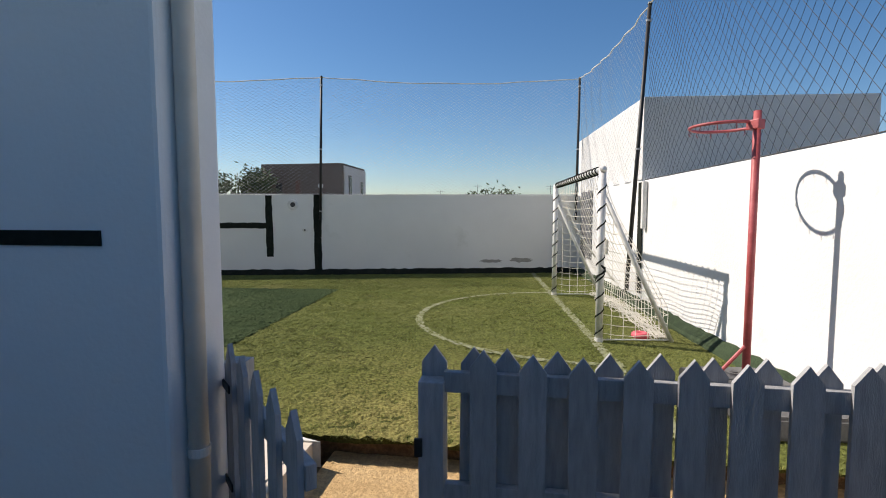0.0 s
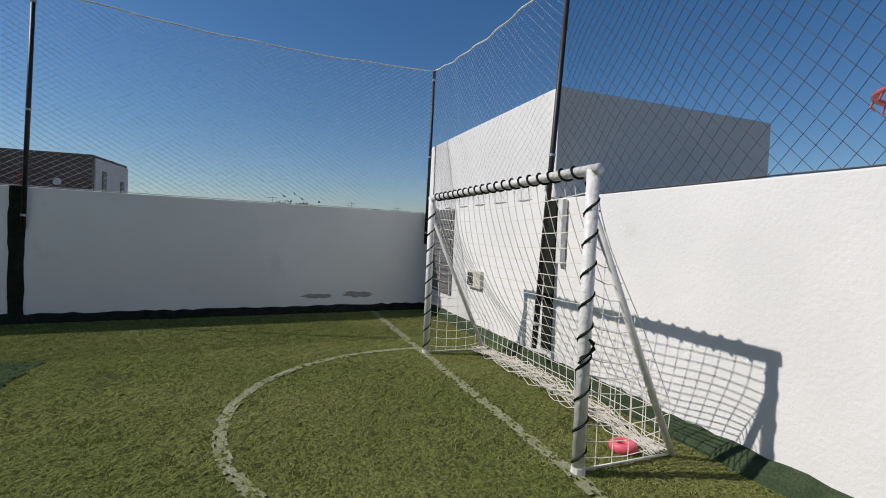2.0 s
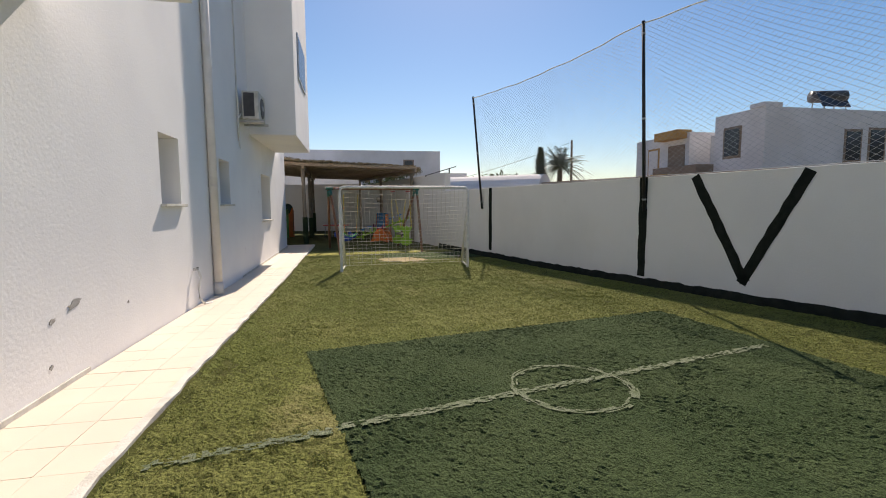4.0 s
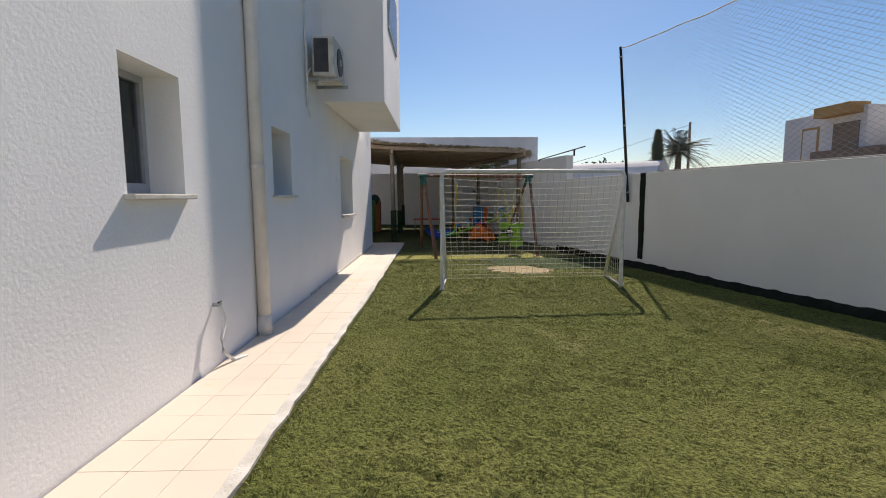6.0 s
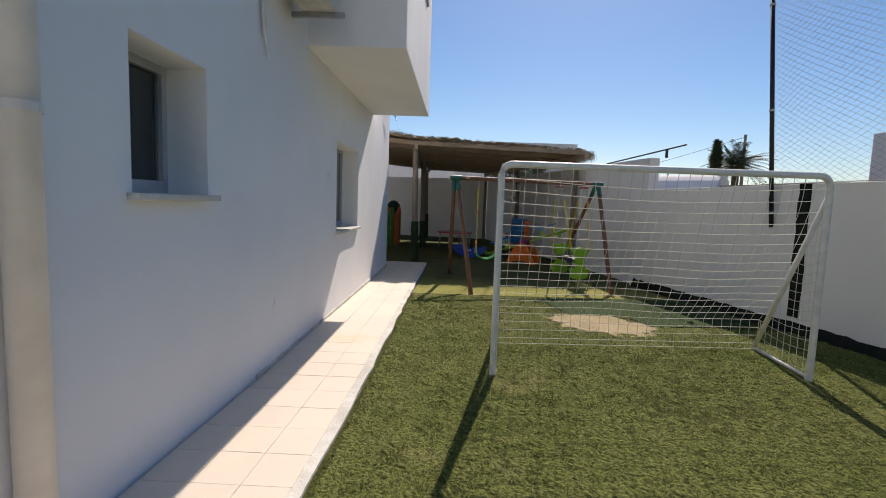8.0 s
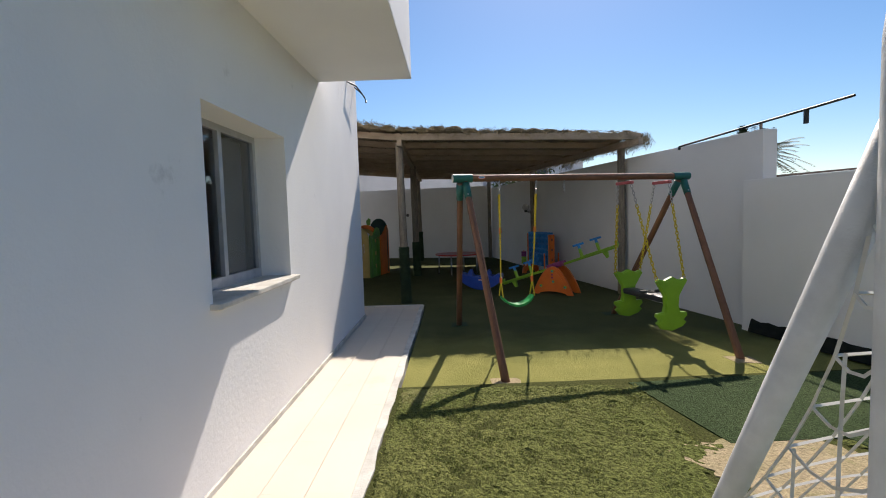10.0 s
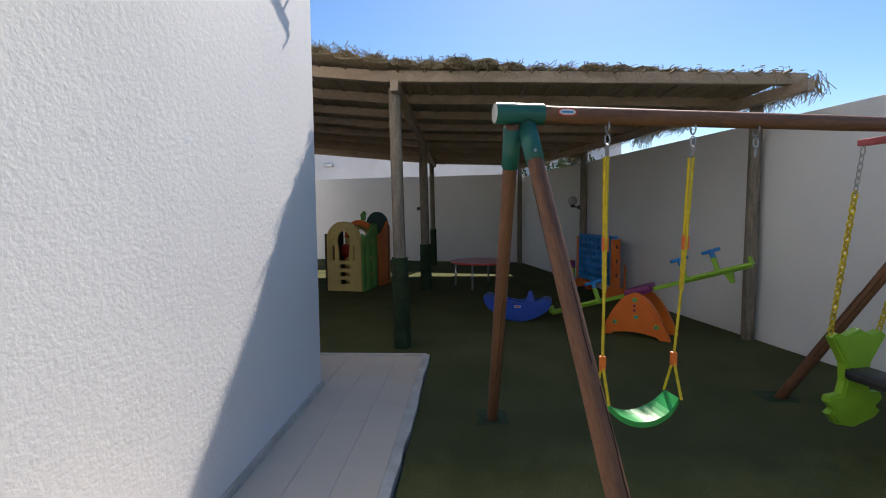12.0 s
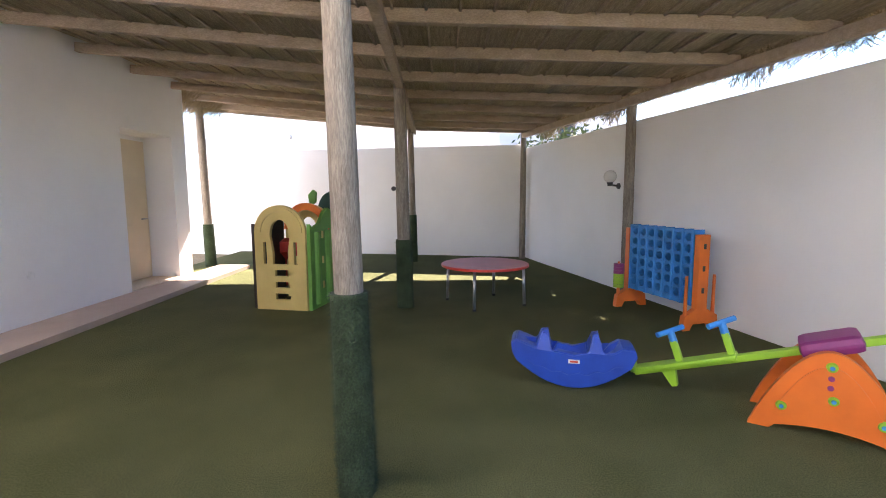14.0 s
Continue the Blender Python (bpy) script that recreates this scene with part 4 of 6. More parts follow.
def gate():
    turn = math.degrees(math.atan2(1.43 - 2.05, 0.12 + 0.5))
    ob = thing("picket_gate", "open grey-white picket gate leaf hung on its post", "gate", (-0.55, 2.2, -0.1), turn)
    for z in (0.2, 0.66):
        part("rail", box((0.05, 0.0, z), (0.98, 0.035, z + 0.08), 0.004), M_FENCE, ob)
    for i in range(5):
        p = part("picket", picket_bm(0.90 - 0.006 * i, 0.10), M_FENCE, ob)
        p.location = (0.10 + i * 0.205, -0.012, 0.02)
    for z in (0.25, 0.70):
        part("hinge", box((-0.03, -0.03, z), (0.12, -0.022, z + 0.035), 0.002), M_POLE, ob)
    post = thing("gate_post", "grey-white square timber gate post", "post", (-0.55, 2.27, -0.1))
    part("shaft", box((-0.055, -0.055, -0.08), (0.055, 0.055, 0.80), 0.006), M_FENCE, post)


gate()


def peeled_plaster(x, z, w, h, seed, slant=0.0):
    """A flaked spot on the facade with a ragged outline."""
    rnd = random.Random(seed)
    n = 20
    bm = prism([(x + w * math.cos(2 * math.pi * i / n) * rnd.uniform(0.55, 1.15), z + h * math.sin(2 * math.pi * i / n) * rnd.uniform(0.5, 1.15) + slant * w * math.cos(2 * math.pi * i / n)) for i in range(n)], 0.008, pose(0, BY + 0.001, 0))
    tagged(part("peeled_patch", bm, M_DAMP), "grey flaked patch on the white stucco", "stain", "flaked patches on the facade")


for k, (x, z, w, h, sl) in enumerate(((-6.35, 0.62, 0.10, 0.035, -0.25), (-6.05, 0.55, 0.05, 0.02, -0.2), (-6.0, 0.22, 0.025, 0.02, 0), (-7.3, 0.45, 0.018, 0.014, 0), (-5.3, 0.15, 0.03, 0.015, 0), (-5.0, 0.12, 0.02, 0.02, 0))):
    peeled_plaster(x, z, w, h, k + 40, sl)


# ---- swing set ----
SW_L, SW_R = Vector((-18.127, 3.614, 1.925)), Vector((-18.795, 6.535, 1.92))


def log(a, b, r0, r1, parent, name, material, label=""):
    """A turned log along its own axis, slightly uneven."""
    a, b = Vector(a), Vector(b)
    n, sides = 10, 14
    bm = bmesh.new()
    rnd = random.Random(int(a.x * 31 + b.y * 17))
    rings = []
    length = (b - a).length
    for i in range(n + 1):
        r = (r0 + (r1 - r0) * i / n) * rnd.uniform(0.97, 1.03)
        rings.append([bm.verts.new((r * math.cos(2 * math.pi * j / sides), r * math.sin(2 * math.pi * j / sides), length * i / n)) for j in range(sides)])
    for i in range(n):
        for j in range(sides):
            bm.faces.new((rings[i][j], rings[i][(j + 1) % sides], rings[i + 1][(j + 1) % sides], rings[i + 1][j]))
    bm.faces.new(rings[0][::-1])
    bm.faces.new(rings[-1])
    ob = part(name, bm, material, parent, label, smooth=True)
    ob.matrix_basis = Matrix.LocRotScale(a, (b - a).to_track_quat("Z", "Y"), None)
    return ob


def chain_lines(a, b, link=0.045):
    """Interlocked links as small closed loops along a line."""
    a, b = Vector(a), Vector(b)
    n = max(2, int((b - a).length / (link * 0.8)))
    d = (b - a).normalized()
    u = d.cross(Vector((0.21, 0.97, 0.1))).normalized()
    w = d.cross(u)
    loops = []
    for i in range(n):
        c = a.lerp(b, (i + 0.5) / n)
        s = u if i % 2 else w
        loops.append([tuple(c + d * (link * 0.6) * math.cos(t) + s * link * 0.28 * math.sin(t)) for t in [k * math.pi / 4 for k in range(9)]])
    return loops


def swing_set():
    d = (SW_R - SW_L).normalized()
    ob = thing("swing_set", "red-brown log swing frame with green steel brackets", "swing set", (0, 0, 0))
    log(SW_L - d * 0.12, SW_R + d * 0.10, 0.043, 0.041, ob, "beam", M_LOG)
    feet = {"l": ((-16.82, 3.96, -0.2), (-19.353, 3.54, -0.2)), "r": ((-17.36, 6.52, -0.2), (-19.85, 5.96, -0.2))}
    for key, apex, s in (("l", SW_L, -1), ("r", SW_R, 1)):
        sleeve = part("bracket", rod(apex - d * 0.12, apex + d * 0.12, 0.05, 0.05, 28), M_GREENPL, ob, "green steel corner bracket", smooth=False)
        part("end_cap", rod(apex + d * s * 0.12, apex + d * s * 0.124, 0.046, 0.044, 24), M_KERB, sleeve, "pale plastic end cap")
        for f in feet[key]:
            f = Vector(f)
            a = apex - Vector((0, 0, 0.05)) + d * (0.038 if f.x > apex.x else -0.03)
            leg = log(f, a, 0.041, 0.037, ob, "leg", M_LOG)
            crnd = random.Random(int(f.x * 100))
            length = (f - a).length
            for _ in range(4):
                ang, z0 = crnd.uniform(0, 6.28), crnd.uniform(0.1, 0.6) * length
                ln = crnd.uniform(0.3, 0.9)
                pts = []
                for k in range(16):
                    t = k / 15
                    zz = min(z0 + ln * t, length * 0.9)
                    aa = ang + 0.05 * math.sin(t * 9 + ang) + crnd.uniform(-0.02, 0.02) + 0.12 * t
                    rr = 0.0408 - 0.004 * zz / length
                    pts.append((rr * math.cos(aa), rr * math.sin(aa), zz))
                tubes("crack", [pts], 0.0022, M_CRACK, leg, 5, "dark drying crack")
            part("socket", rod(a + (f - a) * 0.008, a + (f - a) * 0.094, 0.046, 0.043, 24), M_GREENPL, sleeve, smooth=True)
            part("bolt", rod(a + (f - a) * 0.075 + Vector((0.03, 0, 0.01)), a + (f - a) * 0.075 + Vector((0.052, 0, 0.014)), 0.009, 0.008, 8), M_STEEL, sleeve)
    for s0 in (0.155, 0.315, 0.44):
        p = SW_L.lerp(SW_R, s0) - Vector((0, 0, 0.06))
        tubes("hook", [[tuple(p + Vector((0, 0, 0.06)) + Vector((0.03 * math.sin(k), 0, -0.03 - 0.03 * math.cos(k) - 0.02)) ) for k in np.linspace(0, 6.28, 12)]] + chain_lines(p - Vector((0, 0, 0.03)), p - Vector((0, 0, 0.13))), 0.005, M_STEEL, ob, 5)
    plate = part("name_plate", prism([(0.042 * math.cos(t) + (0.008 if math.cos(t) > 0 else -0.008), 0.019 * math.sin(t)) for t in [k * math.pi / 10 for k in range(20)]], 0.002), M_REDPL, ob, "small white maker's plate with a red border")
    part("plate_face", prism([(0.034 * math.cos(t) + (0.008 if math.cos(t) > 0 else -0.008), 0.014 * math.sin(t)) for t in [k * math.pi / 10 for k in range(20)]], 0.002, pose(0, -0.0015, 0)), M_WHITE, plate)
    part("plate_mark", box((-0.03, -0.0035, -0.004), (0.03, -0.0025, 0.004)), M_SKYBLUE, plate)
    plate.matrix_basis = Matrix.Translation(SW_L + d * 0.24 + Vector((0.046, 0, 0.006))) @ pose(0, 0, 0, 0, 0, 90 + 13.2)
    for f in (*feet["l"], *feet["r"]):
        fo = thing("foot_pad", "broken concrete footing at the swing leg", "footing", (f[0], f[1], PLAY_Z + 0.006), group="footings of the swing")
        rnd = random.Random(int(f[0] * 10))
        bm = box((-0.11, -0.12, -0.06), (0.12, 0.11, 0.0), 0.01)
        for v in bm.verts:
            v.co.x += rnd.uniform(-0.04, 0.04)
            v.co.y += rnd.uniform(-0.04, 0.04)
        part("slab", bm, M_SANDPALE if f[0] > -17.5 else M_WRAP, fo)


swing_set()


def single_swing():
    d = (SW_R - SW_L).normalized()
    a, b = SW_L.lerp(SW_R, 0.155), SW_L.lerp(SW_R, 0.315)
    seat_z = 0.36
    ob = thing("swing", "green plastic swing seat on yellow ropes with orange clips", "swing", (a + b) / 2)
    o = (a + b) / 2
    # curved seat
    bm = bmesh.new()
    n, m = 14, 4
    rows = []
    for i in range(n + 1):
        t = -1 + 2 * i / n
        rows.append([(t * 0.20, (-0.08 + 0.16 * j / m) * (1 - 0.25 * t ** 4), seat_z + 0.09 * t * t + 0.05 * max(0, abs(t) - 0.75) * 4 * 0.3) for j in range(m + 1)])
    top = [[bm.verts.new(v) for v in r] for r in rows]
    low = [[bm.verts.new((v[0], v[1], v[2] - 0.03)) for v in r] for r in rows]
    for i in range(n):
        for j in range(m):
            bm.faces.new((top[i][j], top[i + 1][j], top[i + 1][j + 1], top[i][j + 1]))
            bm.faces.new((low[i][j], low[i][j + 1], low[i + 1][j + 1], low[i + 1][j]))
        for j in (0, m):
            bm.faces.new((top[i][j], low[i][j], low[i + 1][j], top[i + 1][j]))
    for i in (0, n):
        for j in range(m):
            bm.faces.new((top[i][j], top[i][j + 1], low[i][j + 1], low[i][j]))
    bmesh.ops.recalc_face_normals(bm, faces=bm.faces[:])
    seat = part("seat", bm, M_SWGREEN, ob, smooth=False)
    seat.matrix_basis = pose(-d.x * 0.04, -d.y * 0.04, -o.z, 0, 0, math.degrees(math.atan2(d.y, d.x)))
    for p, s in ((a, -1), (b, 1)):
        p = p - o
        e = d * (s * 0.205 - 0.04) - Vector((0, 0, o.z - seat_z - 0.10))
        top = p - Vector((0, 0, 0.2))
        mid = top.lerp(e, 0.55)
        fork = e + Vector((0, 0, 0.20))
        side = Vector((d.y, -d.x, 0)) * 0.075
        tubes("rope", [[tuple(top + Vector((0.012, 0, 0))), tuple(mid + Vector((0.012, 0, 0)))], [tuple(top - Vector((0.014, 0.01, 0))), tuple(mid - Vector((0.012, 0, 0)))],
                       [tuple(mid), tuple(fork)], [tuple(fork), tuple(e + side)], [tuple(fork), tuple(e - side)]], 0.008, M_ROPE, ob, 6)
        for q in (top.lerp(e, 0.35), fork):
            part("clip", box((-0.016, -0.016, -0.038), (0.016, 0.016, 0.038), 0.008), M_ORANGE, ob, "orange plastic rope clip").location = q
        tubes("ring", [[tuple(top + Vector((0.028 * math.cos(t), 0, 0.03 + 0.028 * math.sin(t)))) for t in np.linspace(0, 6.283, 14)]], 0.005, M_STEEL, ob, 5)


single_swing()


def glider_swing():
    d = (SW_R - SW_L).normalized()
    c = SW_L.lerp(SW_R, 0.826)
    turn = math.degrees(math.atan2(d.y, d.x)) - 90
    ob = thing("glider_swing", "lime green two-seat glider swing with dinosaur-shaped backs", "swing", (c.x + 0.12, c.y - 0.03, -0.1), turn)
    h = [(-0.14, 0.0), (0.0, -0.03), (0.15, 0.02), (0.20, 0.07), (0.16, 0.10), (0.21, 0.15), (0.20, 0.19), (0.11, 0.20), (0.09, 0.28),
         (0.10, 0.40), (0.16, 0.50), (0.21, 0.58), (0.17, 0.61), (0.10, 0.585), (0.0, 0.63), (-0.10, 0.585), (-0.17, 0.61), (-0.21, 0.58), (-0.16, 0.50),
         (-0.10, 0.40), (-0.09, 0.28), (-0.11, 0.20), (-0.20, 0.19), (-0.21, 0.15), (-0.16, 0.10), (-0.20, 0.07), (-0.15, 0.02)]
    for x in (-0.43, 0.46):
        bm = prism([(y, z + 0.14) for y, z in h], 0.075)
        bmesh.ops.bevel(bm, geom=[e for e in bm.edges if abs(e.verts[0].co.y - e.verts[1].co.y) < 1e-5 and len(e.link_faces) == 2 and e.calc_face_angle(0) > 1.0], offset=0.014, segments=2, affect="EDGES")
        p = part("seat_back", bm, M_LIME, ob, "moulded lime green seat back")
        p.matrix_basis = pose(x, 0, 0, 0, 0, 90)
        part("crest", rod((-0.14, 0, 0.70), (0.14, 0, 0.70), 0.03, 0.03, 10), M_LIME, p)
    bm = box((-0.42, -0.10, 0.40), (0.45, 0.10, 0.48), 0.035)
    for v in bm.verts:
        v.co.z += 0.05 * (abs(v.co.x) / 0.45) ** 2
    body = part("seat_bench", bm, M_RUBBER, ob, "dark green-black bench between the seats")
    part("grip_block", rod((0.05, 0, 0.46), (0.05, 0, 0.54), 0.09, 0.06, 14), M_RUBBER, body)
    part("grip", rod((0.05, -0.14, 0.53), (0.05, 0.14, 0.53), 0.02, 0.02, 10), M_RUBBER, body)
    zt = SW_L.z + 0.08
    for y in (-0.28, 0.26):
        br = part("hanger", box((-0.24, y - 0.025, zt - 0.09), (0.10, y + 0.025, zt - 0.05), 0.01), M_RED, ob, "red steel hanger under the beam")
        for x, xe in ((-0.22, -0.43), (0.08, 0.46)):
            a, e = Vector((x, y, zt - 0.1)), Vector((xe, y * 0.7, 0.74))
            k = a.lerp(e, 0.22)
            tubes("chain", chain_lines(a, k, 0.05), 0.005, M_STEEL, ob, 4)
            tubes("sleeved_chain", chain_lines(k, e, 0.055), 0.0065, M_ROPE, ob, 5, "yellow coated chain")


glider_swing()


# ---- pergola ----
def roof_z(y):
    """Underside of the reed roof, higher towards the building."""
    return 2.88 + (2.57 - y) * (0.028 if y > 2.57 else 0.095)


def pergola():
    ob = thing("pergola", "timber pergola roofed with dry reed bundles", "pergola", (0, 0, 0))
    rows = [(-21.27, 2.58, 0.072, 0.98), (-25.42, 2.5, 0.085, 0.85), (-29.9, 2.33, 0.07, 0.99), (-21.71, 6.77, 0.072, 0), (-26.2, 5.82, 0.075, 0), (-30.35, 4.9, 0.07, 0), (-29.4, -2.12, 0.085, 0.83)]
    for x, y, r, wrap in rows:
        p = log((x, y, PLAY_Z - 0.035), (x + (0.05 if wrap else 0), y - (0.04 if wrap else 0), roof_z(y) - 0.05), r * 1.05, r * 0.95, ob, "post", M_POST, "weathered round timber post")
        if wrap:
            w = part("turf_wrap", rod((0, 0, 0.02), (0, 0, wrap + 0.12), r * 1.36, r * 1.3, 20), M_WRAP, p, "artificial turf wrapped round the post foot")
            rnd = random.Random(int(-x * 7))
            n = 5200 if x > -22 else 1600
            verts, faces = [], []
            for i in range(n):
                a, z = rnd.uniform(0, 6.283), rnd.uniform(0.02, wrap + 0.12)
                ca, sa = math.cos(a), math.sin(a)
                rr = r * 1.33
                ln = rnd.uniform(0.012, 0.034)
                tx, tz = rnd.uniform(-0.8, 0.8), rnd.uniform(-1.2, 0.5)
                b0 = Vector((ca * rr, sa * rr, z))
                tip = b0 + Vector((ca - sa * tx, sa + ca * tx, tz)).normalized() * ln
                s = Vector((-sa, ca, 0)) * 0.0032
                k = len(verts)
                verts += [b0 + s, b0 - s, tip]
                faces.append((k, k + 1, k + 2))
            tagged(raw("turf_pile", verts, faces, M_WRAP, p), kind="stuff")
    # beams across
    xs = [-21.12, -22.2, -23.25, -24.3, -25.4, -26.5, -27.6, -28.7, -29.7, -30.3]
    for i, x in enumerate(xs):
        y1 = nw_y(x) - 0.12
        y0 = -1.74 if x > -27.9 else -2.5
        for ya, yb in ((y0, 2.66), (2.48, y1)):
            za = roof_z(ya) + (0.008 if ya > 0 else 0)
            m = Matrix.Translation((x + (0.0 if ya < 0 else 0.012), ya, za)) @ Matrix.Rotation(math.atan2(roof_z(yb) - roof_z(ya), yb - ya), 4, "X")
            bm = box((-0.045, 0, -0.02), (0.045, yb - ya, 0.10), 0.01)
            bm.transform(m)
            part("beam", bm, M_BEAM, ob)
    # long edge beams
    for ya, yb, xa, xb in ((nw_y(-20.9) - 0.24, nw_y(-30.4) - 0.16, -20.9, -30.4), (2.57, 2.35, -21.0, -30.3)):
        a, b = Vector((xa, ya, roof_z(ya) - 0.06)), Vector((xb, yb, roof_z(yb) - 0.06))
        q = (b - a).to_track_quat("X", "Z")
        bm = box((0, -0.045, -0.06), ((b - a).length, 0.045, 0.06), 0.01)
        bm.transform(Matrix.LocRotScale(a, q, None))
        part("edge_beam", bm, M_BEAM, ob)
    # reed bundles laid along the roof
    width = 0.29
    n = int((6.95 + 2.4) / width)
    rnd = random.Random(11)
    ends = []
    for i in range(n):
        y = -2.25 + i * width
        x0, x1 = -20.82 - 0.42 * max(0.0, min(1.0, (y - 2.0) / 3.5)) + rnd.uniform(-0.1, 0.08), -30.7
        if y > 4.7:
            x1 = max(-30.7, -24.4 + (y - 0.3 - 6.32) / 0.2144)
        if y < -1.76:
            x0 = -28.0
        ends.append((x0, y))
        lift, plump = rnd.uniform(-0.012, 0.02), rnd.uniform(0.85, 1.2)
        k, m = 10, max(6, int((x0 - x1) / 0.5))
        bm = bmesh.new()
        rings = []
        for j in range(m + 1):
            x = x0 + (x1 - x0) * j / m
            ring = []
            for a in range(k):
                t = 2 * math.pi * a / k
                hh = (0.075 * plump if math.sin(t) > 0 else 0.035) * (0.72 if j == 0 else 1.0)
                yy = y + math.cos(t) * width * 0.54
                ring.append(bm.verts.new((x, yy, roof_z(yy) + 0.118 + 0.055 * max(0.0, min(1.0, (5.5 - yy) / 4)) + lift + math.sin(t) * hh * rnd.uniform(0.8, 1.2) + 0.012 * math.cos(x * 3 + i))))
            rings.append(ring)
        for j in range(m):
            for a in range(k):
                bm.faces.new((rings[j][a], rings[j][(a + 1) % k], rings[j + 1][(a + 1) % k], rings[j + 1][a]))
        bm.faces.new(rings[0])
        bm.faces.new(rings[-1][::-1])
        bmesh.ops.recalc_face_normals(bm, faces=bm.faces[:])
        b = part("reed_roll", bm, M_REED, ob, "", smooth=False)
    # thin battens seen from below
    for i in range(30):
        y = -1.6 + i * 0.29
        x1 = -30.6 if y < 4.7 else max(-30.6, -24.4 + (y + 0.145 - 6.32) / 0.2144)
        if x1 > -21.5 or y > 6.7:
            continue
        tubes("batten", [[(-20.95, y + 0.145, roof_z(y + 0.145) + 0.098), (x1, y + 0.145, roof_z(y + 0.145) + 0.098)]], 0.014, M_BEAM, ob, 6)
    # loose straw along the edges
    lines = []
    for i in range(4200):
        side = rnd.random()
        if side < 0.72:
            t = rnd.random()
            x = -21.0 - 9.5 * t
            y = nw_y(x) + rnd.uniform(-0.12, 0.06)
            clump = max(0.0, math.sin(x * 2.3) * 0.7 + math.sin(x * 5.1) * 0.5)
            ln = rnd.uniform(0.06, 0.18) + 0.24 * clump * rnd.random()
            z = roof_z(y) + rnd.uniform(0.02, 0.12)
            lines.append([(x, y, z), (x + rnd.uniform(-0.1, 0.1), y + rnd.uniform(-0.06, 0.08), z - ln * 0.5), (x + rnd.uniform(-0.14, 0.14), y + rnd.uniform(-0.1, 0.08), z - ln)])
        elif side < 0.74:
            y = rnd.uniform(2.6, 6.9)
            x = -20.95 + rnd.uniform(-0.1, 0.1)
            z = roof_z(y) + rnd.uniform(0.07, 0.13)
            lines.append([(x, y, z), (x + rnd.uniform(0.02, 0.08), y + rnd.uniform(-0.05, 0.05), z + rnd.uniform(-0.05, 0.02)), (x + rnd.uniform(0.03, 0.1), y + rnd.uniform(-0.08, 0.08), z + rnd.uniform(-0.14, 0.0))])
        else:
            y = rnd.uniform(-2.6, -1.7)
            x = rnd.uniform(-30.0, -28.0)
            z = roof_z(y) + rnd.uniform(0.0, 0.12)
            lines.append([(x, y, z), (x + rnd.uniform(-0.1, 0.1), y - 0.1, z - 0.08), (x + rnd.uniform(-0.12, 0.12), y - rnd.uniform(0.1, 0.3), z - rnd.uniform(0.1, 0.3))])
    # cut stalks standing out of every bundle's end
    for x0, y in ends:
        if y < 1.5:
            continue
        for _ in range(100):
            yy, up = y + rnd.gauss(0, 0.075), rnd.uniform(-0.03, 0.06)
            z = roof_z(yy) + 0.118 + 0.055 * max(0.0, min(1.0, (5.5 - yy) / 4)) + up
            xs0 = x0 - rnd.uniform(0.0, 0.12)
            ln = rnd.uniform(0.05, 0.15)
            lines.append([(xs0, yy, z), (xs0 + ln * 0.6, yy + rnd.gauss(0, 0.012), z + ln * 0.08), (xs0 + ln, yy + rnd.gauss(0, 0.03), z + ln * rnd.uniform(-0.25, 0.3))])
    tagged(tubes("loose_straw", lines, 0.0035, M_STRAW, ob, 3), kind="stuff")


pergola()


def wall_lamp():
    p = Vector((-26.66, nw_y(-26.66), 1.52))
    ob = thing("wall_lamp", "round globe wall lamp on a black bracket, unlit", "lamp", p, NW_TURN)
    part("bracket", rod((0, 0, 0), (0, -0.16, 0.02), 0.016, 0.016, 10), M_RUBBER, ob)
    part("plate", rod((0, 0, 0), (0, -0.02, 0), 0.05, 0.045, 16), M_RUBBER, ob)
    part("cup", rod((0, -0.16, 0.0), (0, -0.16, 0.06), 0.035, 0.05, 14), M_RUBBER, ob)
    bm = bmesh.new()
    bmesh.ops.create_uvsphere(bm, u_segments=20, v_segments=14, radius=0.10, matrix=Matrix.Translation((0, -0.16, 0.15)))
    part("globe", bm, M_LAMP, ob, "clear milky globe", smooth=True)
    q = Vector((-31.22, 1.75, 1.55))
    b = thing("wall_light", "small dark bulkhead light on the white wall", "lamp", q, 101)
    part("base", rod((0, 0, 0), (0, 0.05, 0), 0.06, 0.05, 14), M_RUBBER, b)
    part("globe", rod((0.02, 0.05, 0.0), (0.02, 0.14, -0.01), 0.045, 0.035, 12), M_RUBBER, b)


wall_lamp()


